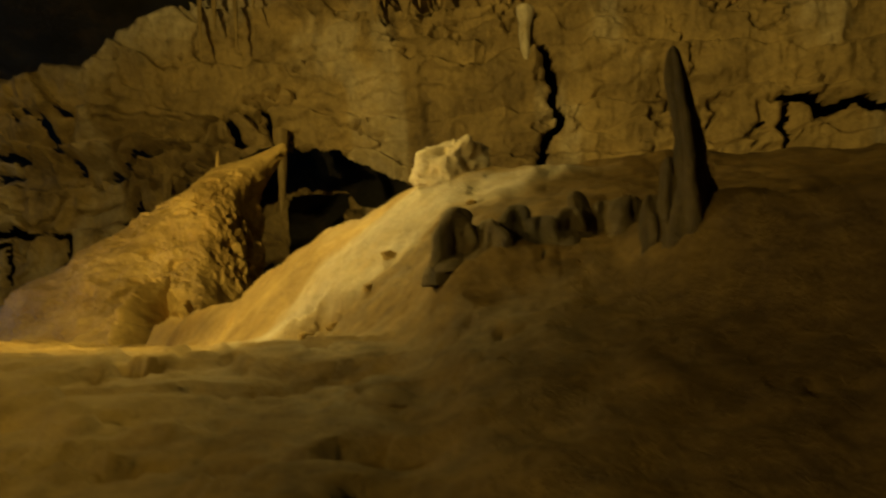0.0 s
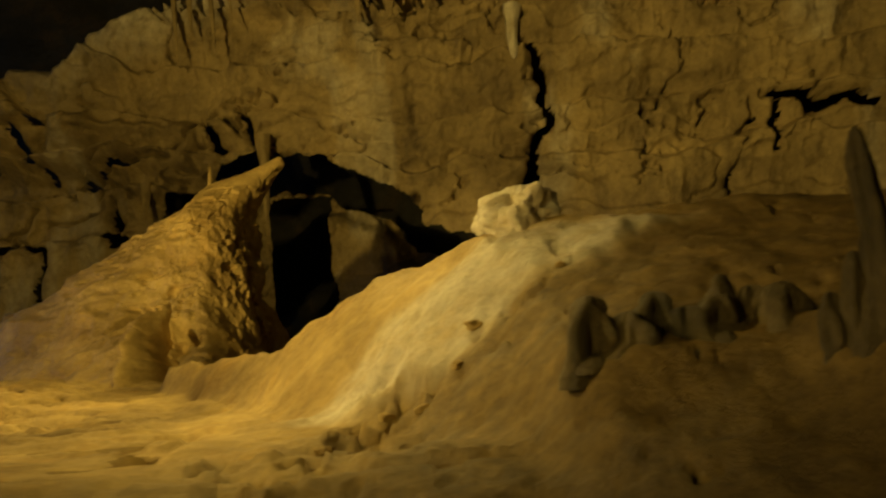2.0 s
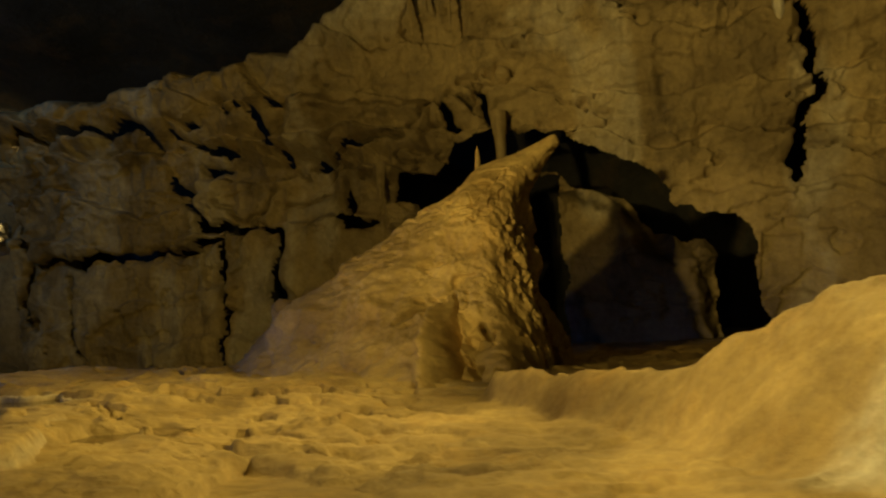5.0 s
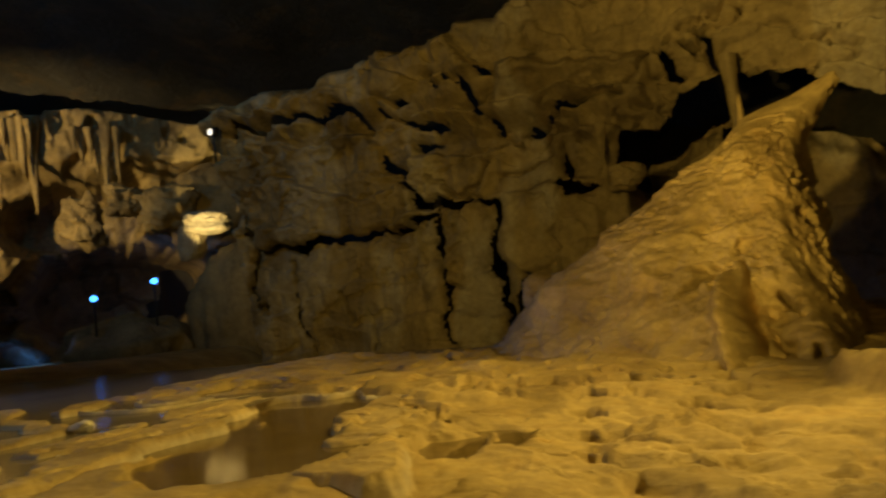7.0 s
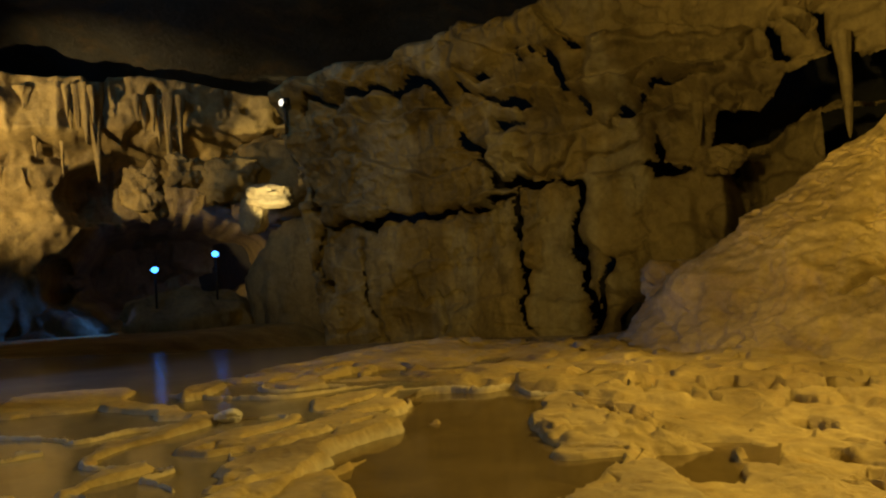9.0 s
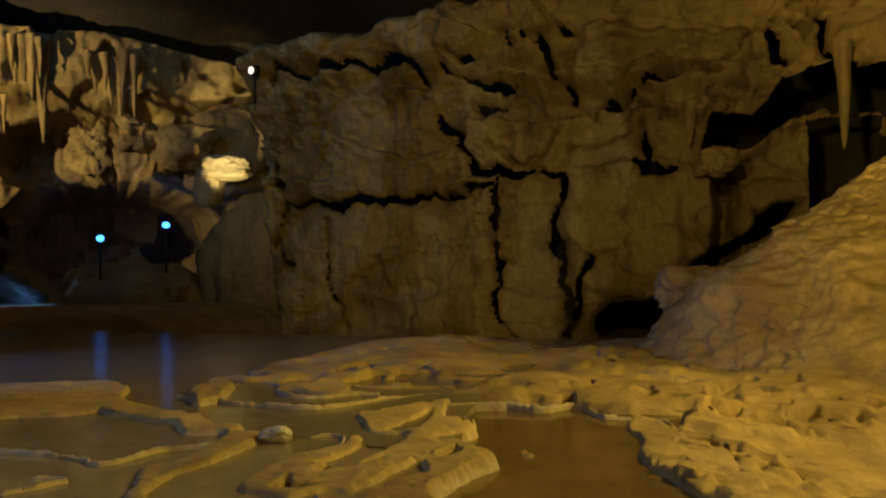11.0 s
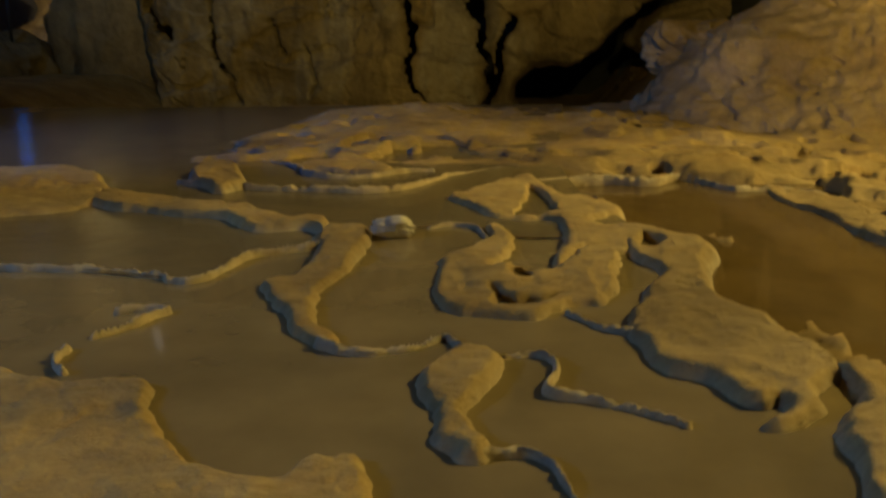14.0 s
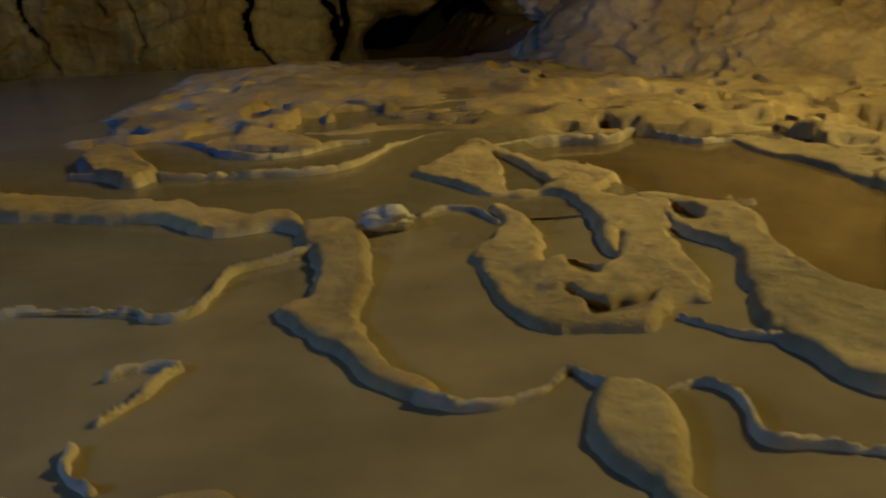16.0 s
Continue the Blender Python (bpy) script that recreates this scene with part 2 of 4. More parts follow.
isle(0.02, (-9.9, 9.56), (-9.48, 9.23), (-9.55, 8.81), (-9.59, 8.22), (-9.39, 7.83), (-9.29, 7.41), (-9.36, 7.34), (-9.43, 7.22), (-9.47, 7.07), (-9.54, 6.97), (-9.66, 6.93), (-9.54, 7.04), (-9.58, 7.13), (-9.65, 7.12), (-9.74, 7.28), (-9.87, 7.37), (-9.91, 7.6), (-9.95, 7.8), (-9.85, 8.23), (-9.75, 8.64), (-9.88, 9.0))
isle(0.0, (-12.6, 7.1), (-11.86, 7.05), (-11.61, 7.05), (-11.49, 6.82), (-11.3, 6.63), (-11.19, 6.52), (-10.97, 6.48), (-10.91, 6.56), (-10.8, 6.64), (-10.72, 6.56), (-10.66, 6.35), (-10.7, 5.9), (-12.6, 5.9))
isle(0.03, (-9.32, 7.4), (-9.24, 7.24), (-9.18, 7.08), (-9.16, 6.79), (-9.44, 6.43), (-9.44, 6.69), (-9.45, 6.9), (-9.41, 7.05), (-9.31, 7.15))
isle(0.015, (-10.6, 7.5), (-10.49, 7.51), (-10.44, 7.37), (-10.47, 7.16), (-10.52, 6.99), (-10.48, 6.85), (-10.44, 6.7), (-10.48, 6.68), (-10.55, 6.8), (-10.59, 7.0), (-10.66, 7.16), (-10.64, 7.35))
isle(0.04, (-13.28, 11.27), (-13.31, 12.08), (-12.76, 11.01), (-12.71, 10.63), (-12.87, 10.7))
isle(0.0, (-12.54, 11.7), (-12.45, 12.18), (-12.11, 12.25), (-11.77, 11.95), (-11.69, 11.5), (-12.03, 11.58), (-12.29, 11.68))
isle(0.0, (-8.49, 9.57), (-8.54, 10.24), (-8.71, 10.83), (-8.65, 11.32), (-7.81, 9.56), (-7.69, 8.87), (-7.45, 8.45), (-7.84, 8.24), (-7.97, 8.37), (-7.98, 8.6))
isle(0.0, (-7.49, 7.84), (-7.41, 8.04), (-7.26, 8.13), (-7.02, 7.68), (-6.88, 7.12), (-7.53, 7.14), (-7.45, 7.45), (-7.37, 7.56))
isle(-0.02, (-15.75, 11.03), (-15.26, 11.6), (-14.69, 11.81), (-13.9, 10.97), (-13.51, 10.06), (-13.88, 9.67), (-14.44, 9.48))
HOLLOWS.append([(-10.49, 10.91), (-10.25, 9.93), (-10.38, 9.8), (-10.52, 9.88)])
HOLLOWS.append([(-10.55, 8.25), (-10.46, 8.07), (-10.34, 8.12), (-10.21, 8.19), (-10.34, 8.01), (-10.51, 7.99)])
HOLLOWS.append([(-10.49, 8.63), (-10.36, 8.46), (-10.4, 8.38), (-10.5, 8.48)])
HOLLOWS.append([(-9.8, 9.37), (-9.67, 9.13), (-9.77, 9.02), (-9.84, 9.11)])
HOLLOWS.append([(-10.18, 10.83), (-9.95, 10.43), (-10.01, 10.29), (-10.15, 10.59)])
HOLLOWS.append([(-9.99, 6.53), (-9.91, 6.51), (-9.96, 6.43), (-10.01, 6.46)])
RIMS.append([(-11.13, 7.53), (-11.02, 7.44), (-10.89, 7.43), (-10.79, 7.49), (-10.69, 7.61), (-10.6, 7.52), (-10.53, 7.5)])
RIMS.append([(-11.52, 9.03), (-11.65, 8.93), (-11.85, 8.81), (-11.91, 8.66), (-11.91, 8.4), (-11.98, 8.28), (-12.07, 8.3), (-12.65, 8.43), (-16.4, 8.43)])
RIMS.append([(-12.06, 7.5), (-11.98, 7.61), (-11.9, 7.77), (-11.88, 7.83), (-12.02, 7.83), (-12.11, 7.8)])
RIMS.append([(-11.96, 7.15), (-12.05, 7.27), (-12.06, 7.37)])
RIMS.append([(-11.02, 9.53), (-10.9, 9.62), (-10.77, 9.57), (-10.66, 9.32)])
RIMS.append([(-13.28, 10.96), (-12.88, 10.82), (-12.5, 10.74), (-12.13, 10.67), (-11.77, 10.65), (-11.43, 10.79), (-11.22, 11.24), (-10.9, 11.8), (-10.53, 12.06)])
RIMS.append([(-10.45, 11.21), (-9.96, 11.46), (-9.57, 11.42), (-9.3, 11.66), (-8.97, 11.19), (-8.51, 11.23), (-8.33, 10.8), (-8.42, 10.13)])
RIMS.append([(-13.43, 12.57), (-12.88, 12.17), (-12.59, 11.87), (-12.27, 11.34), (-11.87, 11.28), (-11.54, 11.59), (-11.33, 11.64)])
RIMS.append([(-10.46, 7.44), (-10.33, 7.46), (-10.26, 7.36), (-10.27, 7.16), (-10.16, 7.09), (-10.01, 7.03), (-9.87, 6.93)])
RIMS.append([(-10.46, 6.68), (-10.36, 6.7), (-10.27, 6.69), (-10.22, 6.61), (-10.17, 6.48), (-10.12, 6.38)])
RIMS.append([(-12.6, 11.93), (-12.45, 12.23), (-11.99, 12.1), (-11.72, 11.69)])
RIMS.append([(-10.21, 8.0), (-10.12, 7.81), (-9.95, 7.75)])
RIGHT_POOL = [(-9.7, 10.08), (-9.96, 11.25), (-9.5, 11.7), (-8.69, 11.49), (-8.25, 11.45), (-8.52, 9.74), (-8.29, 8.99), (-7.92, 8.4), (-7.45, 8.42), (-7.52, 7.93), (-7.56, 7.64), (-7.59, 7.27), (-8.3, 6.8), (-9.0, 7.3), (-9.25, 8.2), (-9.45, 8.8), (-9.3, 9.6)]
SIDE_POOL = [(-7.45, 9.21), (-6.96, 9.44), (-6.8, 8.27), (-7.01, 8.11), (-7.46, 8.84)]
LEDGE_POOL = [(-5.6, 8.4), (-4.9, 7.75), (-4.1, 7.1), (-3.3, 6.8), (-2.85, 6.5), (-2.75, 5.8), (-3.2, 5.6), (-3.7, 5.2), (-4.6, 5.4), (-5.6, 6.6)]


def rim_level(x, y):
    back = 0.03 * ease(8.3, 9.2, y) * ease(-10.9, -11.4, x)
    return 1.90 + 0.05 * ease(-8.9, -9.35, x) + back - 0.04 * ease(11, 13, y)


def land(x, y):
    """Where dry crust stands above the pools."""
    dry = np.minimum(ease(-9.5, -9.2, x + 0.2 * fbm(x, y, size=1.0, seed=8)), 1)
    dry = np.maximum(dry, ease(12.0, 12.4, y + 0.5 * fbm(x, y, size=1.2, seed=9) + 0.25 * (x + 11)) * ease(-14.0, -12.6, x))
    return dry


PALE_FLANK = [(-1.9, 7.2), (-1.4, 7.6), (-1.05, 7.7), (-0.5, 7.5), (-0.2, 7.75), (0.43, 7.5), (0.83, 7.4), (1.6, 7.3), (0.75, 6.85), (0.35, 6.6), (-0.14, 6.5), (-0.7, 6.5), (-1.0, 6.8), (-1.45, 6.85)]
CRUSTED = [(-1.1, 6.95, 0.22), (-0.9, 6.5, 0.25), (-1.3, 6.5, 0.25), (-1.6, 5.6, 0.35), (-1.65, 4.8, 0.35), (-1.05, 5.95, 0.25)]


def ground_height(x, y):
    """Height of the cave floor and how pale its crust is."""
    wx = x + 0.05 * fbm(x, y, size=0.35, octaves=4, seed=3)
    wy = y + 0.05 * fbm(x, y, size=0.35, octaves=4, seed=4)
    level = rim_level(x, y)
    east = np.interp(x, [-9.3, -8.0, -7.5, -7.0, -6.0, -5.0, -3.0], [1.93, 1.91, 1.85, 1.75, 1.66, 1.57, 1.52])
    east = east + 0.17 * ease(10.0, 13.5, y) * ease(-8.0, -6.5, x) - 0.07 * ease(9.0, 7.0, y) * ease(-7.0, -5.0, x)
    level = level + ease(-9.4, -9.0, x) * (east - level)
    h = level - 0.13 + 0.03 * fbm(x, y, size=0.8, octaves=3, seed=5)
    # dry crust east of the pools and round the right-hand pool
    dry = land(x, y)
    jx, jy = wx + 0.16 * fbm(x, y, size=0.5, octaves=5, seed=29), wy + 0.16 * fbm(x, y, size=0.5, octaves=5, seed=30)
    dam = area_distance(jx, jy, RIGHT_POOL)
    cut = np.minimum(dam, area_distance(jx, jy, SIDE_POOL))
    cut = np.minimum(cut, area_distance(jx, jy, LEDGE_POOL))
    dry = np.minimum(dry, ease(-0.02, 0.03, cut))
    rough = fbm(x, y, size=0.5, octaves=5, seed=10)
    crust = level - 0.005 + 0.04 * rough + 0.03 * ease(-0.1, 0.1, fbm(x, y, size=0.9, octaves=5, seed=13))
    # a raised rim holds the right-hand pool above the lower ledge
    crust = crust + np.clip(1.915 - crust, 0, 1) * np.exp(-(np.clip(dam - 0.02, 0, 9) / 0.08) ** 2)
    h = h + dry * (crust - h)
    # low terraced shore behind the pools
    rise = ease(11.6, 14.5, y) * ease(-14.5, -11.0, x)
    step = rise * 0.8 + 0.7 * fbm(0.7 * x, y, size=1.1, octaves=6, seed=11)
    tread = np.clip(np.floor(step) + ease(0.8, 1.0, step - np.floor(step)), 0, 2)
    shelf = ease(11.9, 12.5, y + 0.5 * fbm(x, y, size=0.9, octaves=4, seed=51)) * ease(-14.6, -13.4, x)
    h = h + shelf * ease(-9.0, -9.8, x) * (1.985 + 0.05 * ease(-11.0, -12.5, x) + 0.02 * fbm(x, y, size=0.4, octaves=4, seed=52) - h)
    dry = np.maximum(dry, 0.999 * shelf * ease(-9.0, -9.8, x))
    h = h + dry * (0.06 * tread + 0.03 * rise * fbm(x, y, size=0.35, octaves=4, seed=21, ridged=True))
    # small black pits eaten into the crust
    pits = fbm(x, 1.6 * y, size=0.36, octaves=2, seed=22) * ease(-0.3, 0.2, fbm(x, y, size=1.8, octaves=2, seed=23) + 0.1)
    h = h - dry * 0.4 * ease(0.25, 0.3, pits) * ease(8.0, 10.0, y)
    hump = np.exp(-((x + 12.4) / 1.6) ** 2 - ((y - 17.2) / 1.2) ** 2)
    h = np.maximum(h, 1.5 + 0.58 * hump ** 0.5 + 0.03 * fbm(x, y, size=0.6, octaves=4, seed=47))
    far = ease(17.0, 18.0, y + 0.7 * fbm(x, y, size=2.5, octaves=3, seed=17)) * ease(-7.5, -9.5, x)
    bank = 1.93 + 0.06 * fbm(x, y, size=1.2, octaves=5, seed=18) - 1.5 * ease(18.8, 21.0, y) * ease(-26.0, -22.0, x)
    h = h + far * (bank - h)
    # layered, pitted shore
    shore = dry * ease(11.8, 12.3, y) * ease(18.4, 17.6, y) * ease(-15.0, -13.5, x) * ease(-7.6, -9.0, x)
    q = h / 0.075 + 1.1 * fbm(x, 1.8 * y, size=0.9, octaves=5, seed=44)
    h = h + shore * 0.065 * (np.floor(q) + ease(0.7, 1.0, q - np.floor(q)) - q + 0.5)
    holes = fbm(x, 1.5 * y, size=0.38, octaves=2, seed=45) * ease(-0.35, 0.15, fbm(x, y, size=1.6, octaves=2, seed=46))
    h = h - shore * 0.45 * ease(0.21, 0.26, holes)
    lobes = 3.2 * fbm(x, y, size=1.7, octaves=5, seed=33)
    h = h + dry * 0.028 * (np.floor(lobes) + ease(0.82, 1.0, lobes - np.floor(lobes)))
    # rugged knobs and pits at the foot of the mound
    foot = dry * ease(8.4, 9.0, y) * ease(14.5, 12.5, y) * ease(-8.6, -8.1, x) * ease(-4.5, -6.0, x)
    knob = fbm(x, y, size=0.4, octaves=5, seed=36, ridged=True)
    h = h + foot * (-0.05 + 0.02 * knob + 0.015 * fbm(x, y, size=0.16, octaves=3, seed=39, ridged=True) + 0.07 * ease(0.0, 0.08, fbm(x, 1.4 * y, size=0.7, octaves=5, seed=37)) - 0.45 * ease(0.3, 0.35, fbm(x, 1.5 * y, size=0.4, octaves=2, seed=38)))
    # thin dried terraces on the ledge
    bands = h / 0.035 + 1.2 * fbm(x, 2.2 * y, size=1.1, octaves=4, seed=24)
    # ledge that falls to the path, and the ridge with its long near flank
    ledge = ease(-7.0, -5.0, x)
    front = 1.9 - 0.4 * ledge - 0.25 * np.clip(6.3 - 0.9 * ledge - y, 0, 9)
    step_down = ease(0.02, 0.1, area_distance(jx, jy, LEDGE_POOL)) * ledge
    h = np.minimum(h, front + 0.1 * (1 - 0.6 * ledge) * fbm(x, y, size=1.3, octaves=4, seed=14) + 0.1 + 3 * ease(8.2, 9.0, y))
    lip = front + 0.25 * fbm(0.5 * x, 2 * y, size=1.4, octaves=4, seed=25)
    h = h - 0.03 * ease(0.7, 1.0, bands - np.floor(bands)) * ease(9.5, 8.0, y) * ease(-7.5, -6, x)
    h = h - 0.07 * ease(0.75, 0.95, 6 * lip - np.floor(6 * lip)) * ease(5.6, 4.8, y) * ease(-7, -5.5, x)
    h = h + step_down * 0.05 * (fbm(x, 1.6 * y, size=0.8, octaves=5, seed=48) + ease(0.0, 0.05, fbm(x, 2 * y, size=1.2, octaves=5, seed=49))) * ease(12.5, 11.0, y)
    crest = np.interp(x, [-4.2, -4.0, -2.8, -2.2, -1.9, -1.4, -1.1, -0.5, -0.15, 0.5, 1.4, 4, 8], [1.75, 2.03, 2.07, 2.12, 2.28, 2.58, 2.73, 2.84, 2.93, 3.02, 3.04, 3.1, 3.6])
    middle = np.interp(x, [-4.1, -3, -2, 0, 4, 9], [12.4, 10.6, 9.25, 7.9, 7.4, 6.6])
    slope = np.interp(x, [-4, -2.2, -1.2, -0.6, 0.1, 1.5], [1.3, 0.8, 0.76, 0.6, 0.42, 0.4])
    drop = np.clip(middle - y, 0, 20)
    near = crest - slope * (np.sqrt(drop * drop + 0.09) - 0.3)
    far = crest - 0.9 * (np.sqrt(np.clip(y - middle, 0, 30) ** 2 + 0.04) - 0.2)
    ridge = np.where(y < middle, near, np.maximum(far, crest - 0.35 * ease(-1.5, -2.6, x) - 1.8 * ease(-2.6, -1.5, x)))
    ridge = ridge + 0.13 * fbm(x, y, size=1.1, octaves=5, seed=15) + 0.03 * fbm(x, y, size=0.2, octaves=4, seed=16) + 0.05 * fbm(x, 1.5 * y, size=0.5, octaves=4, seed=26, ridged=True) * ease(1.5, 0.0, x)
    chip = np.abs(fbm(x, 2 * y, size=0.5, octaves=4, seed=27))
    ridge = ridge - 0.09 * np.exp(-(chip / 0.03) ** 2) * ease(0.2, 0.4, fbm(x, y, size=0.8, octaves=2, seed=28))
    on = ease(-4.2, -4.1, x + 0.1 * fbm(x, y, size=0.5, octaves=4, seed=50))
    soft = 0.06 + 0.19 * ease(-3.2, -2.0, x)
    k = np.clip(0.5 + 0.5 * (ridge - h) / soft, 0, 1)
    h = h + on * (h * (1 - k) + ridge * k + soft * k * (1 - k) - h)
    # path bed
    d, u = line_distance(x, y, [(p[0], p[1]) for p in TRAIL])
    bed = np.interp(u * (len(TRAIL) - 1), np.arange(len(TRAIL)), [p[2] for p in TRAIL]) - 0.12
    h = np.minimum(h, bed + 0.9 * np.clip(d - 0.7, 0, 9))
    h = np.where(y < np.interp(x, [p[0] for p in TRAIL][::-1], [p[1] for p in TRAIL][::-1]), np.maximum(bed - 0.2, bed + 0.12 * (d - 0.9)), h)
    seam = y - (6.6 + 0.32 * (x + 2.2)) + 0.35 * fbm(x, y, size=0.7, octaves=4, seed=19)
    spot_x, spot_y = x + 0.12 * fbm(x, y, size=0.5, octaves=4, seed=41), y + 0.12 * fbm(x, y, size=0.5, octaves=4, seed=42)
    pale = 0.92 * ease(0.12, -0.2, area_distance(spot_x, spot_y, PALE_FLANK))
    h = h + pale * (0.03 + 0.035 * fbm(x, y, size=0.16, octaves=4, seed=43, ridged=True))
    # muddy brow that carries the stalagmites
    brow, _ = line_distance(x, y, [(0.0, 5.05), (0.9, 4.95), (1.3, 4.4), (2.2, 4.0), (3.5, 3.7)])
    h = h + (0.12 + 0.28 * ease(0.9, 1.5, x)) * np.exp(-(brow / 0.36) ** 2) * ease(-0.25, 0.1, x)
    # broken crust on the flank
    crusted = sum(np.exp(-((x - cx_) ** 2 + (y - cy_) ** 2) / r_ ** 2) for cx_, cy_, r_ in CRUSTED)
    h = h + crusted * (0.05 * np.floor(2.5 * fbm(x, y, size=0.3, octaves=5, seed=53)) - 0.16 * ease(0.12, 0.2, fbm(x, 1.3 * y, size=0.22, octaves=3, seed=54)))
    h = h + 0.06 * fbm(x, y, size=0.45, octaves=5, seed=55) * ease(-0.5, 0.5, x) * ease(2.2, 3.2, y) * ease(7.0, 6.0, y)
    # darker brown near flank: mud, plus the crest's shade put into the colour
    muddy = ease(0.15, -0.25, seam) * ease(-2.0, -0.6, x) + ease(1.2, 1.9, x) * ease(7.4, 6.9, y)
    muddy = np.clip(muddy, 0, 1) * (1 - pale)
    return h, pale, muddy


def spaced(*runs):
    out = []
    for a, b, step in runs:
        out.append(np.linspace(a, b, max(2, int(round((b - a) / step))), endpoint=False))
    return np.concatenate(out + [[runs[-1][1]]])


gx = spaced((-48, -20, 0.5), (-20, -13.5, 0.12), (-13.5, -9.7, 0.06), (-9.7, 2.5, 0.035), (2.5, 6, 0.1), (6, 18, 0.4))
gy = spaced((-5, 2, 0.3), (2, 6.2, 0.06), (6.2, 12.4, 0.035), (12.4, 18, 0.06), (18, 42, 0.4))
GX, GY = np.meshgrid(gx, gy)
GZ, PALE, MUD_SHADE = ground_height(GX, GY)
tagged(sheet("ground", GX, GY, GZ, ground_rock, {"calcite": PALE, "mud": MUD_SHADE}), "ochre flowstone cave floor with rimstone dams and dry crust", "cave floor", kind="structure")


def pool(level, outline, name, material, label="shallow murky brown water standing behind rimstone dams"):
    bm = bmesh.new()
    bm.faces.new([bm.verts.new((x, y, level)) for x, y in outline])
    me = bpy.data.meshes.new(name)
    bm.to_mesh(me)
    bm.free()
    me.materials.append(material)
    return tagged(new(name, me), label, "water", kind="structure")


a = RIMS[1]
SEAM = [(-9.3, 5.6), (-9.35, 7.3), (-9.45, 7.5), (-9.6, 7.8), (-9.75, 8.2), (-9.8, 8.8), (-9.75, 9.35)]
BACK_SEAM = [(-9.9, 9.9), (-10.1, 10.6), (-10.2, 11.3), (-10.3, 12.2)]
pool(1.884, [(-9.33, 6.75), *SEAM[1:], *BACK_SEAM, (-8.0, 12.3), (-8.1, 9.2), (-7.4, 8.6), (-7.4, 7.0), (-8.2, 6.7)], "water_right_pool", brown_water)
pool(1.715, [(-7.7, 7.8), (-6.6, 7.8), (-6.6, 9.7), (-7.7, 9.7)], "water_side_pool", brown_water)
pool(1.475, [(-6.0, 6.0), (-4.6, 4.8), (-2.5, 5.2), (-2.5, 6.9), (-4.0, 7.6), (-5.4, 8.8), (-6.2, 8.4)], "water_ledge_pool", brown_water)
pool(1.941, [(-16.0, 7.6), (-13.0, 6.7), (-11.8, 5.95), *SEAM, (-9.9, 9.35), (-10.4, 9.3), *[(x, y + 0.03) for x, y in reversed(RIMS[4])], (-11.5, 9.3), *[(x, y + 0.02) for x, y in a], (-16.0, a[-1][1])], "water_near_pool", water_mat)
pool(1.953, [*[(x, y + 0.02) for x, y in a], (-16.0, a[-1][1]), (-48, 8.3), (-48, 18.6), (-10.3, 18.6), *reversed(BACK_SEAM), (-9.75, 9.35), (-9.9, 9.35), (-10.4, 9.3), *[(x, y + 0.03) for x, y in reversed(RIMS[4])], (-11.5, 9.3)], "water_upper_lake", lake_mat)


def rimstone(name, label, distance, box, lift, wide, seed, hollows=()):
    """One dam or crust: a small relief bounded by a signed distance, sunk below the water at its edge."""
    x, y = np.meshgrid(np.arange(box[0] - 0.16, box[1] + 0.16, 0.014), np.arange(box[2] - 0.16, box[3] + 0.16, 0.014))
    wob = 0.045 * fbm(x, y, size=0.26, octaves=3, seed=seed), 0.045 * fbm(x, y, size=0.26, octaves=3, seed=seed + 1)
    d = distance(x + wob[0], y + wob[1]) - wide * (1 + 0.5 * fbm(x, y, size=0.25, seed=seed + 2))
    top = rim_level(x, y) + lift + 0.02 * fbm(x, y, size=0.3, octaves=4, seed=seed + 3) - 0.012 * ease(0.25, 0.45, fbm(x, y, size=0.2, octaves=3, seed=seed + 6)) * (wide == 0) + 0.012 * np.exp(-((d + 0.02) / 0.02) ** 2)
    scallop = 0.012 * fbm(x, y, size=0.07, octaves=3, seed=seed + 4, ridged=True)
    for outline in hollows:
        top = top - 0.1 * ease(0.015, -0.02, area_distance(x + wob[0], y + wob[1], outline))
    z = top - 0.2 * ease(-0.075 if wide == 0 else -0.014, 0.055, d + 0.5 * scallop) + 0.01 * fbm(x, y, size=0.09, octaves=4, seed=seed + 8)
    lip = np.exp(-((d + 0.008) / 0.03) ** 2)
    ob = sheet(name, x, y, z, ground_rock, {"calcite": 0.05 + 0.4 * lip, "mud": 0 * x}, keep=d < 0.1)
    return tagged(ob, label, "rimstone", "rimstone dams of the pools")


def bounds(pts):
    return min(p[0] for p in pts), max(p[0] for p in pts), min(p[1] for p in pts), max(p[1] for p in pts)


for k, (outline, lift) in enumerate(ISLES):
    lift, outline = 0.7 * lift + 0.026, rounded(outline, True, 4)
    rimstone("rimstone_crust", "flat ochre rimstone crust with a scalloped edge standing in water", lambda x, y: area_distance(x, y, outline) - 0.055, bounds(outline), lift, 0.0, 200 + 9 * k, HOLLOWS)
for k, pts in enumerate(RIMS):
    pts = rounded(pts)
    rimstone("rimstone_dam", "thin winding pale rimstone dam between shallow pools", lambda x, y: line_distance(x, y, pts)[0], bounds(pts), 0.014, 0.014, 400 + 9 * k)

# path under the walker
tx = np.array(TRAIL)
dense = np.linspace(0, len(TRAIL) - 1, 160)
px, py, pz = [np.interp(dense, np.arange(len(TRAIL)), tx[:, k]) for k in range(3)]
dx, dy = np.gradient(px), np.gradient(py)
ln = np.hypot(dx, dy)
across = np.linspace(-0.62, 0.62, 14)[None]
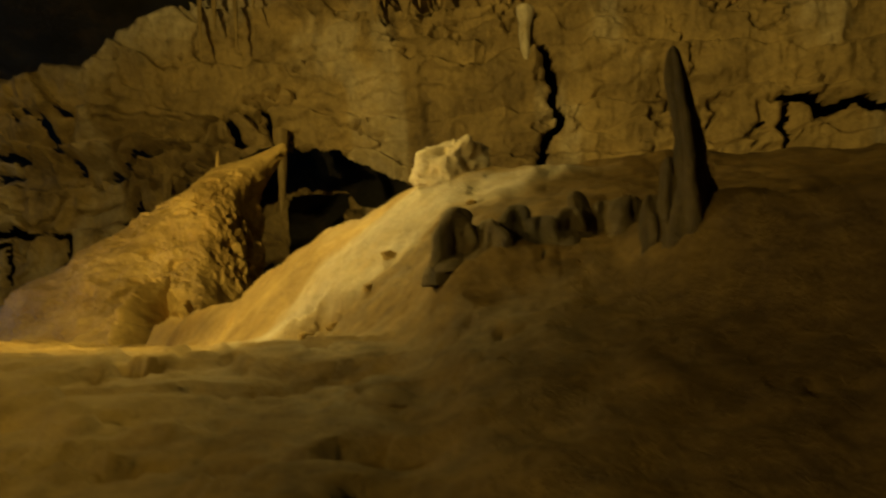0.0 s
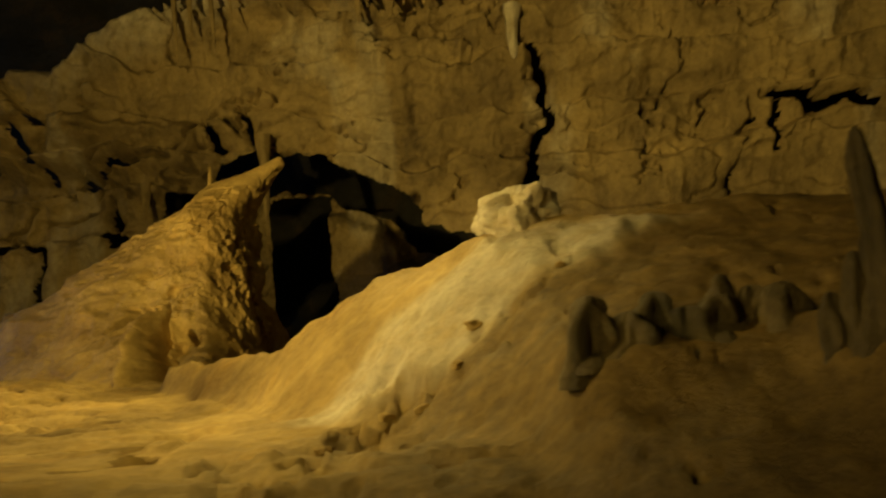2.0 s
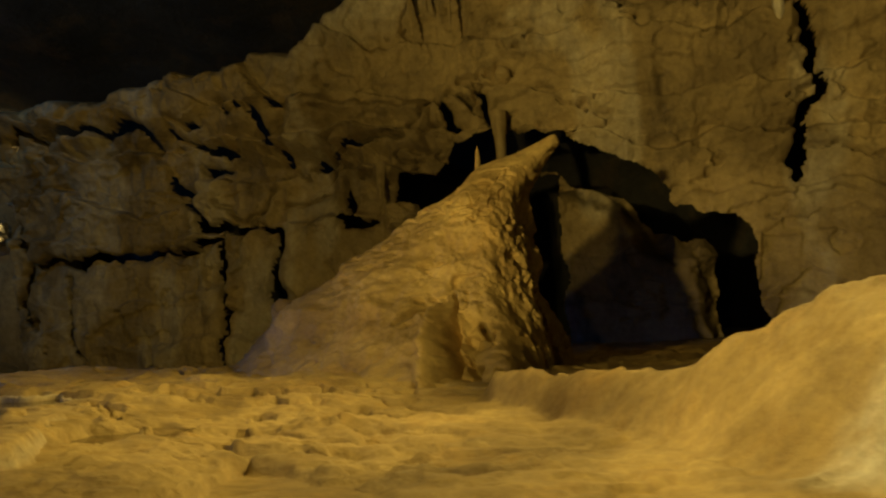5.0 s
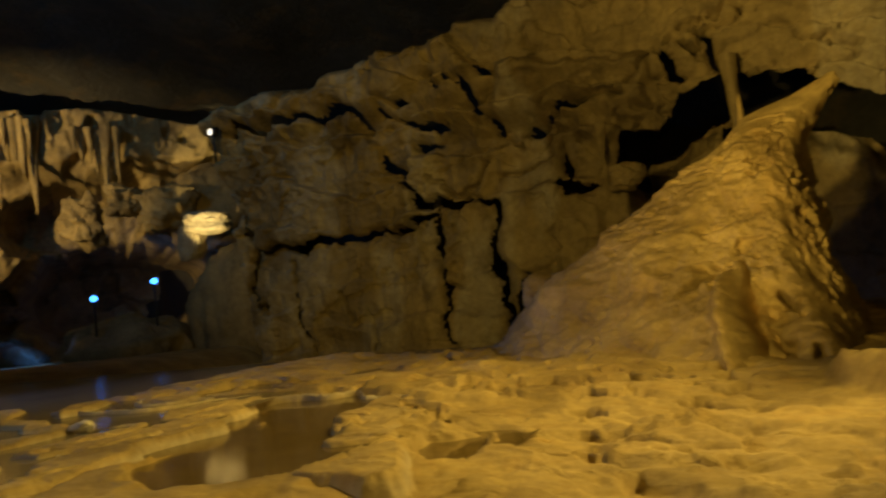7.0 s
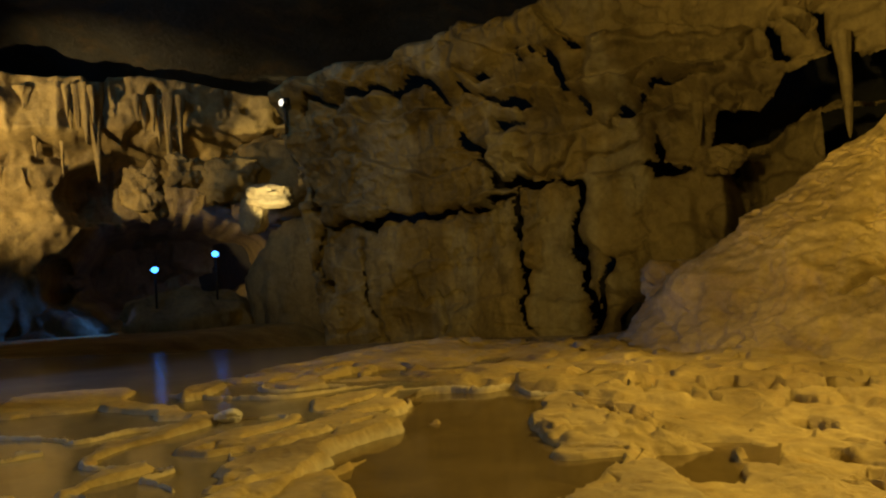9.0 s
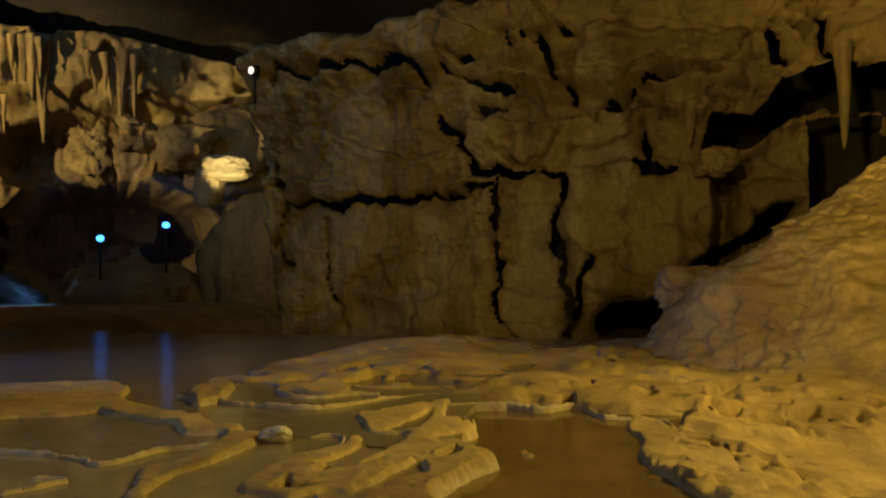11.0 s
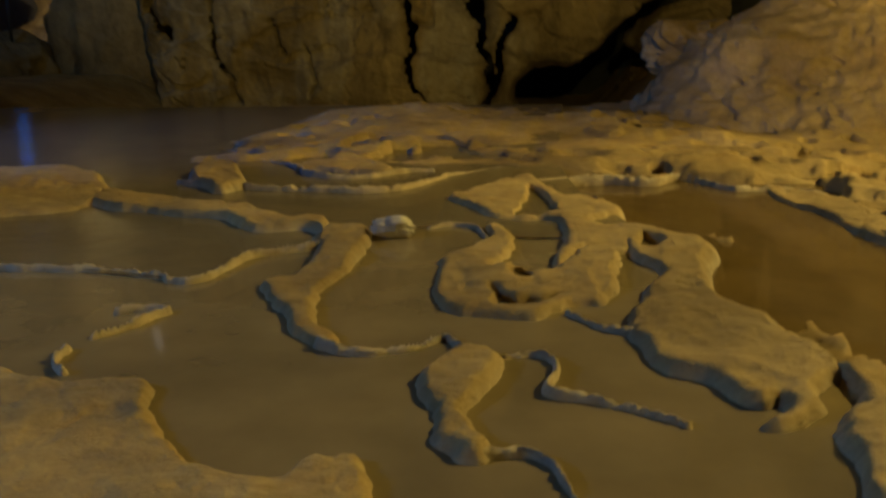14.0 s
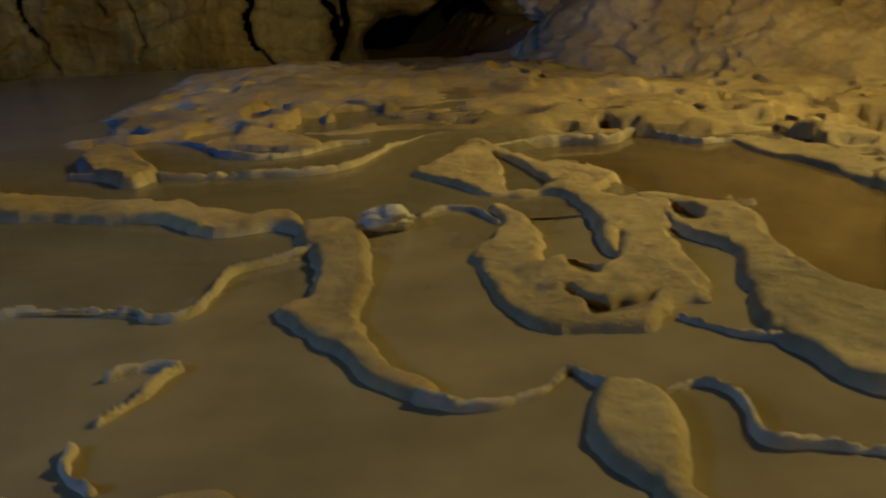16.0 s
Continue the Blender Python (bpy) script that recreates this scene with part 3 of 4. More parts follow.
PX, PY = px[:, None] - (dy / ln)[:, None] * across, py[:, None] + (dx / ln)[:, None] * across
PZ = pz[:, None] + 0.015 * fbm(PX, PY, size=0.3, seed=60) - 0.1 * (np.abs(across) > 0.6)
tagged(sheet("pavement", PX, PY, PZ, path_mat), "trodden stone walkway rising beside the pools", "path", kind="structure")

# ---- wall ----
CRACKS = []


def crack(width, *line):
    CRACKS.append((width, list(line)))


crack(0.22, (-22.76, 5.65), (-21.91, 5.45), (-20.51, 5.39), (-19.61, 5.47), (-18.3, 5.41), (-17.05, 5.43), (-15.85, 5.52), (-14.88, 5.79))
crack(0.3, (-24.37, 7.98), (-23.36, 6.89), (-23.0, 6.06), (-22.76, 5.65), (-23.13, 5.06), (-23.39, 4.26), (-23.15, 3.66), (-22.91, 3.05))
crack(0.26, (-16.61, 8.19), (-16.22, 7.61), (-15.73, 6.94), (-15.36, 6.2), (-14.31, 6.19), (-13.58, 6.01))
crack(0.22, (-14.69, 5.99), (-14.71, 4.76), (-14.72, 3.71), (-14.64, 2.66), (-14.38, 1.61), (-14.2, 0.92))
crack(0.2, (-13.22, 6.16), (-12.52, 6.03), (-12.71, 4.69), (-12.72, 3.67), (-12.65, 2.66), (-12.4, 1.65), (-12.16, 0.82))
crack(0.18, (-11.86, 3.66), (-11.96, 2.66), (-12.23, 1.82), (-12.41, 1.15))
crack(0.12, (-21.14, 4.8), (-21.03, 3.82), (-21.0, 2.65), (-20.67, 1.11))
crack(0.08, (-19.3, 3.41), (-18.99, 2.47))
crack(0.09, (-18.13, 2.65), (-17.93, 1.18))
crack(0.2, (-10.16, 7.34), (-10.01, 6.68), (-9.78, 6.18))
crack(0.24, (-23.08, 9.7), (-22.1, 10.19), (-21.39, 9.71), (-20.46, 9.8), (-19.55, 10.18), (-18.46, 9.77), (-17.41, 9.74), (-17.0, 9.23))
crack(0.18, (-16.39, 9.98), (-16.0, 9.21), (-15.03, 8.84), (-13.91, 8.66))
crack(0.16, (-16.19, 10.04), (-15.6, 9.7), (-15.02, 9.63))
crack(0.14, (-13.15, 11.04), (-12.63, 10.62), (-12.28, 10.06), (-11.94, 9.85))
crack(0.14, (-14.45, 10.0), (-13.89, 10.02), (-13.71, 9.73))
crack(0.18, (-13.17, 9.92), (-12.64, 9.51), (-12.47, 8.9))
crack(0.18, (-12.34, 8.58), (-12.1, 8.1))
crack(0.16, (-15.62, 8.27), (-14.76, 8.14))
crack(0.1, (-14.96, 7.15), (-14.58, 6.94), (-14.22, 6.48))
crack(0.08, (-14.22, 6.48), (-13.76, 6.36), (-13.12, 6.61), (-12.85, 7.07))
crack(0.07, (-12.33, 6.69), (-11.48, 6.88), (-10.65, 6.9))
crack(0.12, (-11.21, 7.85), (-10.8, 7.73))
crack(0.1, (-9.74, 8.51), (-8.89, 8.57), (-7.85, 8.35))
crack(0.3, (-6.96, 9.65), (-6.55, 9.29), (-6.48, 8.83), (-6.28, 8.5))
crack(0.25, (-5.45, 9.73), (-5.2, 8.96), (-4.94, 8.49))
crack(0.3, (3.42, 11.03), (3.59, 9.97), (3.69, 9.09), (3.74, 8.22), (3.4, 7.49))
crack(0.42, (3.4, 7.49), (3.44, 6.89), (3.31, 6.3))
crack(0.12, (-7.97, 8.39), (-8.75, 8.57), (-10.15, 8.34), (-10.79, 7.74), (-11.7, 7.74))
crack(0.12, (9.16, 5.46), (9.37, 6.09), (9.48, 6.56))
crack(0.14, (10.02, 8.46), (10.46, 8.49), (11.02, 8.46))
crack(0.2, (10.53, 8.4), (10.5, 7.26))
crack(0.14, (9.74, 8.33), (9.64, 7.53))
crack(0.08, (8.35, 8.17), (8.69, 8.63), (9.14, 8.65))
crack(0.09, (3.68, 6.86), (4.17, 6.89), (5.26, 6.52))
crack(0.1, (-6.36, 9.6), (-5.9, 9.36), (-5.61, 9.51))
crack(0.3, (10.3, 8.6), (10.8, 8.6), (11.5, 8.3), (13.0, 8.0))
crack(0.25, (-10.4, 6.2), (-9.9, 6.0), (-9.2, 5.9))
ARCH = [(-8.6, 6.45), (-8.43, 7.22), (-7.26, 7.4), (-6.46, 7.95), (-4.93, 8.24), (-4.19, 8.21), (-3.12, 7.91), (-2.07, 7.39), (-0.9, 6.84), (-0.38, 6.4), (0.0, 5.6), (0.92, 5.55), (1.7, 5.45), (2.0, 4.4), (2.4, 1.8), (2.4, -1.0), (-8.7, -1.0), (-8.4, 5.6)]
wx_, wz_ = spaced((-25.4, 13, 0.05), (13, 18, 0.25)), spaced((0, 1, 1 / 320))
U, V = np.meshgrid(wx_, wz_)
TOP = np.interp(U, [-28, -24.6, -21.7, -16.6, -13.4, -11.6, -10.7, -9, -7, -5, 0, 18], [10.6, 11.1, 11.6, 11.9, 12.0, 12.4, 13.1, 13.8, 15.0, 16.1, 17, 17])
TOP = TOP + 0.35 * fbm(U, 0 * U, size=1.6, octaves=4, seed=69)
WZ = -0.5 + V * (TOP + 0.5)
warp_u, warp_v = U + 0.32 * fbm(U, WZ, size=0.9, octaves=2, seed=70), WZ + 0.32 * fbm(U, WZ, size=0.9, octaves=2, seed=71)
relief = -0.9 * fbm(U, WZ, size=5, octaves=3, seed=72)
upper = ease(5.5, 8, WZ - 0.03 * U)
# bedding: uneven shelves that stick out and are undercut
layer = WZ * 0.62 + 0.04 * U + 0.75 * fbm(U, WZ, size=3.5, octaves=5, seed=73)
phase = layer - np.floor(layer)
relief -= (0.2 + 0.4 * upper) * (phase - ease(0.9, 1.0, phase))
# blocks: broken faces at several depths, split by joints
blocks = np.floor(2.2 * fbm(0.6 * warp_u, warp_v, size=2.2, octaves=2, seed=76))
relief -= 0.16 * blocks
joint = np.abs(fbm(0.55 * U, WZ, size=1.7, octaves=5, seed=77))
gate = ease(-0.12, 0.15, fbm(U, WZ, size=2.6, octaves=3, seed=78)) * (0.3 + 0.5 * upper) * (0.35 + 0.65 * ease(-14.0, -8.0, U))
relief += 0.9 * gate * np.exp(-(joint / 0.02) ** 2)
joint = np.abs(fbm(U, 0.3 * WZ, size=1.4, octaves=4, seed=79))
gate = ease(0.1, 0.35, fbm(U, WZ, size=2.2, octaves=3, seed=84)) * ease(-4, -7, U) * ease(8, 5, WZ)
relief += 0.35 * gate * np.exp(-(joint / 0.02) ** 2)
relief -= (0.13 + 0.13 * upper) * fbm(U, WZ, size=0.9, octaves=5, seed=74, ridged=True)
overhang = ease(8.4, 10.2, WZ + 0.09 * (U + 18) + 0.5 * fbm(U, WZ, size=2, seed=75))
relief -= 1.5 * overhang * ease(-6, -11, U)
relief -= 1.3 * ease(12.6, 13.8, WZ + 0.5 * fbm(U, WZ, size=2, seed=85)) * ease(-7, -4, U)
inside = -area_distance(warp_u, warp_v, ARCH)
back = 0.5 + 0.8 * ease(0.35, 1.3, inside + 0.4 * fbm(U, WZ, size=1.5, seed=86))
relief += ease(0, 0.25, inside) * (5.5 - 1.6 * back)
keep = ~((inside > 0.0) & (inside < 0.4 + 0.3 * fbm(U, WZ, size=1.2, octaves=3, seed=89)) & (WZ > np.where(U < -5.5, 6.0, 1.5)))
# proud blocks between the main joints
for proud, outline in ((0.45, [(-22.7, 5.65), (-18.3, 5.4), (-15.4, 5.75), (-15.5, 6.4), (-16.6, 8.2), (-17.2, 9.1), (-19.5, 9.9), (-22.3, 9.5), (-23.6, 7.2)]), (0.22, [(-14.6, 5.9), (-12.8, 6.0), (-12.7, 3.0), (-12.3, 0.5), (-14.2, 0.5), (-14.7, 3.0)]), (0.3, [(-12.4, 5.8), (-9.6, 6.2), (-9.1, 5.0), (-9.0, 3.6), (-10.7, 2.2), (-12.2, 2.6)]), (0.25, [(-15.2, 6.4), (-12.9, 6.3), (-12.4, 7.9), (-15.3, 8.0), (-16.2, 7.7)]), (0.55, [(-12.0, 8.5), (-8.6, 7.4), (-7.2, 8.2), (-7.4, 9.4), (-11.5, 9.9)]), (0.5, [(-16.2, 10.0), (-12.9, 9.9), (-12.2, 10.2), (-13.2, 11.3), (-16.4, 11.4)])):
    relief -= proud * ease(0.25, -0.15, area_distance(warp_u, warp_v, outline))
fine_u, fine_v = warp_u + 0.13 * fbm(U, WZ, size=0.3, octaves=4, seed=105), warp_v + 0.13 * fbm(U, WZ, size=0.3, octaves=4, seed=106)
for width, pts in CRACKS:
    d, u = line_distance(fine_u, fine_v, pts)
    w = 0.5 * width * (0.35 + 0.65 * np.sin(np.pi * np.clip(u, 0.04, 0.96)) ** 0.5) * (1 + 0.9 * fbm(U, WZ, size=0.8, octaves=4, seed=87))
    relief += 0.75 * np.exp(-(d / np.maximum(w, 0.045)) ** 2) + 0.12 * np.exp(-(d / (3 * np.maximum(w, 0.04))) ** 2)
    keep &= (d > 0.8 * w) | (w < 0.06)
GAP = [(-11.61, 1.49), (-10.98, 2.13), (-9.9, 2.36), (-8.87, 3.33), (-7.47, 4.17), (-7.08, 5.01), (-5.62, 5.08), (-6.9, 3.87), (-8.14, 3.17), (-8.27, 2.58), (-7.53, 1.98), (-7.63, 0.62), (-11.45, 0.53)]
# wall cut away between the mound and the back of the recess
keep &= ~((inside > 0) & (U > -5.5) & (U < -3.3 + 0.3 * fbm(U, WZ, size=1.0, octaves=4, seed=107)) & (WZ < 7.6))
gap = -area_distance(warp_u, warp_v, GAP)
relief += 1.5 * ease(-0.1, 0.3, gap)
keep &= gap < 0.08
curl = ease(0.9, 1.0, V)
relief -= 0.09 * fbm(U, 0.35 * WZ, size=0.5, octaves=4, seed=98)
WY = 27.1 - 0.18 * U + relief + 3.5 * curl ** 2 + 3.0 * ease(-23.6, -25.2, U + 0.3 * fbm(U, WZ, size=1.5, octaves=4, seed=95) + 0.05 * (WZ - 6))
WPALE = 0.9 * ease(0.82, 0.93, V + 0.05 * fbm(U, WZ, size=1.5, octaves=4, seed=103)) * ease(-14, -9, U) * ease(-3, -6, U)
WPALE = np.maximum(WPALE, 0.45 * ease(0.12, 0.4, fbm(U, 0.5 * WZ, size=1.9, octaves=6, seed=102)))
tagged(sheet("wall_north", U, WY, WZ, wall_rock, {"calcite": WPALE, "mud": 0 * U}, keep=keep), "fractured tan limestone cave wall with dark cracks", "cave wall", kind="structure")

# chamber above and beyond in shade-darkened rock, and the rock behind the walker
cx, cv = spaced((-55, 22, 0.8)), spaced((0, 1, 1 / 60))
CU, CV = np.meshgrid(cx, cv)
ang = CV * math.pi
CYY = 16 - 30 * np.cos(ang) + 1.2 * fbm(CU, ang * 10, size=4, octaves=4, seed=80)
CZZ = -1 + 19 * np.sin(ang) ** 0.8 + 1.5 * fbm(CU, ang * 10, size=5, octaves=4, seed=81)
tagged(sheet("ceiling", CU, CYY, CZZ, shade_rock), "vaulted cave ceiling of rough limestone, its shade painted into the colour", "ceiling", kind="structure")
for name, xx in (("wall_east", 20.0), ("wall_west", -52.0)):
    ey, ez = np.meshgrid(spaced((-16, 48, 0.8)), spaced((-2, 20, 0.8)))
    tagged(sheet(name, xx + 1.0 * fbm(ey, ez, size=4, seed=82), ey, ez, shade_rock), "rough limestone side wall of the cave, its shade painted into the colour", "cave wall", kind="structure")

# ---- mound ----
FISSURES = [
    (0.04, [(-4.97, 3.12), (-4.91, 2.23), (-4.93, 1.36)]),
    (0.045, [(-5.9, 2.65), (-5.65, 2.75), (-5.3, 2.98)]),
    (0.05, [(-4.52, 2.61), (-4.34, 2.44)]),
    (0.06, [(-4.8, 2.14), (-4.5, 1.89), (-4.6, 1.5)]),
    (0.05, [(-4.14, 1.9), (-4.14, 1.3)]),
]
th = np.linspace(0, 2 * math.pi, 720, endpoint=False)
lv = np.linspace(0, 1, 300)
TH, LV = np.meshgrid(th, lv)
c, s = np.cos(TH), np.sin(TH)
MZ = 1.2 + 4.85 * LV
left = np.interp(MZ, [1.2, 1.85, 2.3, 2.9, 3.1, 3.45, 3.85, 4.45, 4.8, 5.1, 5.5, 5.76, 6.05], [-10.2, -9.4, -8.85, -8.5, -8.1, -7.3, -6.85, -6.1, -5.55, -5.05, -4.65, -3.95, -3.3])
right = np.interp(MZ, [1.2, 2.1, 2.6, 3.0, 3.6, 5.0, 5.4, 5.9, 6.05], [-3.2, -3.4, -3.6, -3.8, -3.88, -3.74, -3.5, -3.15, -3.2])
south = np.interp(MZ, [1.2, 1.8, 2.4, 3.0, 3.8, 4.6, 5.4, 6.05], [4.6, 3.9, 3.1, 2.5, 1.9, 1.3, 0.6, 0.05])
north = np.interp(MZ, [1.2, 3.0, 5.4, 6.05], [3.0, 1.8, 0.5, 0.05])
heart = right - np.minimum(0.7, 0.35 * (right - left))
rad = 1 / np.sqrt((c / np.maximum(np.where(c < 0, heart - left, right - heart), 0.02)) ** 2 + (s / np.where(s < 0, south, north)) ** 2)
MX, MY = heart + rad * c, 17.9 + 0.3 * LV + rad * s
slack = np.minimum(1, 3.5 * (1 - LV) + 0.12)
bulge = (0.42 * fbm(MX, MY, MZ, size=1.7, octaves=5, seed=90) + 0.02 * fbm(MX, MY, MZ * 0.5, size=0.6, octaves=5, seed=91, ridged=True)) * slack
lumps = (0.07 * fbm(MX, MY, MZ, size=0.25, octaves=5, seed=92) - 0.14 * ease(0.3, 0.45, fbm(MX, MY, 1.5 * MZ, size=0.45, octaves=3, seed=96))) * slack
bulge = bulge + lumps + 0.015 * fbm(MX, MY, 0.4 * MZ, size=0.3, octaves=4, seed=104, ridged=True) * slack + 0.13 * fbm(MX, MY, MZ, size=0.75, octaves=4, seed=99) * slack + 0.05 * fbm(MX, MY, MZ, size=0.13, octaves=4, seed=97) * slack - 0.1 * np.exp(-(np.abs(fbm(MX, MY, 0.6 * MZ, size=0.8, octaves=4, seed=100)) / 0.02) ** 2) * ease(0.0, 0.3, fbm(MX, MY, MZ, size=1.0, octaves=2, seed=101)) * slack
for width, pts in FISSURES:
    d, u = line_distance(MX + 0.12 * fbm(MX, MZ, size=0.4, seed=93), MZ + 0.12 * fbm(MX, MZ, size=0.4, seed=94), pts)
    bulge = bulge - 0.4 * np.exp(-(d / width) ** 4) * (s < 0)
# a standing rib on the front with a shadowed hollow beside it
front_rib = 0.4 * np.exp(-((MX + 5.15 + 0.1 * (MZ - 2)) / 0.17) ** 2) * ease(3.2, 2.7, MZ) - 0.4 * np.exp(-((MX + 4.7) / 0.3) ** 2) * ease(2.9, 2.4, MZ)
bulge = bulge + front_rib * (s < 0)
MX, MY, MZ = MX + bulge * c, MY + bulge * s, MZ + 0.35 * bulge * (1 - LV)
tagged(sheet("flowstone_mound", MX, MY, MZ, ground_rock, {"calcite": 0 * MX, "mud": 0 * MX}, closed=True), "steep rough ochre flowstone mound leaning to a pointed tip", "flowstone mound")


# ---- loose rocks, stalagmites and stalactites ----
def lump(name, place, size, material, label, category, seed, rough=0.25, turn=0.0, block=0.0, pale=0.0, group=""):
    """A rock: a ball pushed about by noise, squared off by block."""
    t, p = np.meshgrid(np.linspace(0, 2 * math.pi, 96, endpoint=False), np.linspace(0.001, math.pi - 0.001, 60))
    x, y, z = np.sin(p) * np.cos(t), np.sin(p) * np.sin(t), np.cos(p)
    if block:
        k = (np.abs(x) ** 5 + np.abs(y) ** 5 + np.abs(z) ** 5) ** (-1 / 5)
        x, y, z = [v * (1 - block + block * k) for v in (x, y, z)]
    k = 1 + rough * fbm(x + seed, y, z, size=0.9, octaves=5, seed=seed) + 0.35 * rough * np.floor(2 * fbm(x + seed, y, z, size=0.7, octaves=2, seed=seed + 7)) * 0.5
    x, y, z = x * k * size[0], y * k * size[1], z * k * size[2]
    a, b = math.cos(turn), math.sin(turn)
    ob = sheet(name, a * x - b * y + place[0], b * x + a * y + place[1], z + place[2], material, {"calcite": 0 * x + pale, "mud": 0 * x}, flip=True, closed=True)
    return tagged(ob, label, category, group)


def drip(name, top, length, radius, material, label, category, seed, up=False, bend=0.0, blunt=0.25, flute=0.25, group="", mud=0.0, pale=0.0):
    """A stalactite hanging from top, or a stalagmite standing up from it."""
    t, v = np.meshgrid(np.linspace(0, 2 * math.pi, 28, endpoint=False), np.linspace(0, 1, 40))
    r = radius * ((1 - v) ** 0.8 * (1 - blunt) + blunt) * np.sqrt(np.clip(1 - v ** 8, 0, 1))
    r = r * (1 + flute * smooth_noise(1.3 * np.cos(t) + seed, 1.3 * np.sin(t), v * 2, seed) + 0.5 * flute * fbm(np.cos(t) * 2, np.sin(t) * 2, v * length / radius * 0.5, size=0.8, octaves=4, seed=seed + 5) + 0.35 * np.exp(-v * 9))
    x = top[0] + r * np.cos(t) + bend * v * v * length
    y = top[1] + r * np.sin(t)
    z = top[2] + (1 if up else -1) * (v * length - 0.12 * length * (v < 0.01))
    ob = sheet(name, x, y, z, material, {"calcite": 0 * x + pale, "mud": 0 * x + mud}, flip=not up, closed=True)
    return tagged(ob, label, category, group)


def floor_at(x, y, reach=0.1):
    """The lowest floor round a place."""
    xs, ys = np.array([[x - reach, x + reach, x, x, x]]), np.array([[y, y, y - reach, y + reach, y]])
    return float(ground_height(xs, ys)[0].min())


lump("boulder", (0.17, 7.78, 3.07), (0.32, 0.28, 0.3), ground_rock, "pale lumpy calcite boulder sitting on the flowstone ridge", "boulder", 5, 0.7, 0.3, 0.2, 1.0)
STM = "stalagmites on the muddy slope"
for k, (x, y, top, radius, blunt) in enumerate([(0.1, 5.1, 2.28, 0.14, 0.45), (0.2, 5.08, 2.16, 0.14, 0.5), (0.3, 5.02, 2.04, 0.12, 0.6), (0.46, 5.12, 2.28, 0.11, 0.7), (0.6, 5.0, 2.04, 0.13, 0.6), (0.76, 5.04, 2.06, 0.11, 0.6), (0.83, 5.12, 2.35, 0.11, 0.4), (0.98, 5.08, 2.2, 0.09, 0.7), (1.12, 4.95, 2.14, 0.12, 0.6), (1.12, 4.5, 2.2, 0.07, 0.5), (1.2, 4.4, 2.38, 0.06, 0.5), (1.4, 4.4, 2.3, 0.07, 0.5)]):
    low = floor_at(x, y, 0.04) - 0.08
    drip("stalagmite", (x, y, low), max(top - low, 0.25), radius, mud_rock, "stubby mud-brown stalagmite with a rounded worn top", "stalagmite", 300 + k, True, 0.02, blunt, 0.8, STM)
low = floor_at(1.28, 4.34) - 0.1
drip("stalagmite", (1.28, 4.34, low), 2.95 - low, 0.085, mud_rock, "tall slender dark brown stalagmite on the muddy slope", "stalagmite", 321, True, -0.02, 0.5, 0.8, STM)
rng = random.Random(9)
for k in range(9):
    u = rng.random()
    x, y = -1.7 + 2.1 * u + rng.uniform(-0.15, 0.15), 6.3 + 0.75 * u + rng.uniform(-0.3, 0.3)
    r = rng.uniform(0.03, 0.06)
    lump("stone", (x, y, floor_at(x, y, 0.02) - 0.1 * r), (r * 1.4, r, r * 0.7), ground_rock, "small rough chip of crust lying on the ridge", "stone", 700 + k, 0.6, rng.uniform(0, 3), 0.4, 0.0, "chips of crust on the ridge")
lump("white_stone", (-11.2, 9.3, 2.0), (0.13, 0.075, 0.06), ground_rock, "knobbly white calcite stone at the end of a rimstone dam", "stone", 33, 0.5, 0.2, 0.2, 1.0)

HANG = "stalactites below the upper ledge of the wall"
for k, (x, z0, length, radius) in enumerate([(-1.75, 14.2, 2.9, 0.16), (-1.45, 14.2, 2.3, 0.12), (-0.8, 14.2, 2.8, 0.3), (-0.35, 14.2, 2.4, 0.14), (0.25, 14.2, 2.5, 0.2), (0.6, 14.2, 1.9, 0.12), (1.7, 14.1, 2.2, 0.2), (2.05, 14.1, 2.6, 0.18), (2.4, 14.1, 2.7, 0.2), (2.75, 14.0, 2.0, 0.13), (3.6, 14.0, 1.7, 0.12), (4.0, 14.0, 2.1, 0.14), (4.4, 14.0, 2.2, 0.16), (-7.5, 14.6, 4.4, 0.07), (-7.0, 14.6, 3.2, 0.09), (-6.3, 14.9, 4.6, 0.08), (-5.7, 15.0, 3.4, 0.07), (-3.2, 14.4, 1.6, 0.1), (-2.6, 14.3, 1.9, 0.09)]):
    drip("stalactite", (x, 25.75 - 0.18 * x, z0), 0.85 * length, 1.5 * radius, wall_rock, "long fluted tan stalactite hanging from the upper ledge", "stalactite", 340 + k, False, 0.03, 0.15, 0.3, HANG)
drip("stalagmite", (-4.75, 18.6, 5.3), 0.75, 0.11, ground_rock, "small pointed stalagmite on the crest of the mound", "stalagmite", 366, True, 0.0, 0.1, 0.4)
drip("stalactite", (2.95, 26.0, 11.9), 1.5, 0.22, wall_rock, "pale blunt stalactite beside the tall crack", "stalactite", 365, False, 0.0, 0.6, 0.3, HANG, 0, 1.0)
ARCHED = "stalactites of the recess"
for k, (x, y, z0, length, radius) in enumerate([(-8.8, 27.9, 7.5, 1.05, 0.16), (-5.0, 27.6, 8.6, 2.5, 0.2)]):
    drip("stalactite", (x, y, z0), length, radius, wall_rock, "tan stalactite hanging inside the dark recess", "stalactite", 370 + k, False, 0.0, 0.3, 0.3, ARCHED)
lump("rock_outcrop", (-8.32, 18.5, 2.70), (0.75, 0.6, 0.5), ground_rock, "rounded ochre lump of rock jutting from the foot of the mound", "rock", 36, 0.5, 0.3, 0.3)
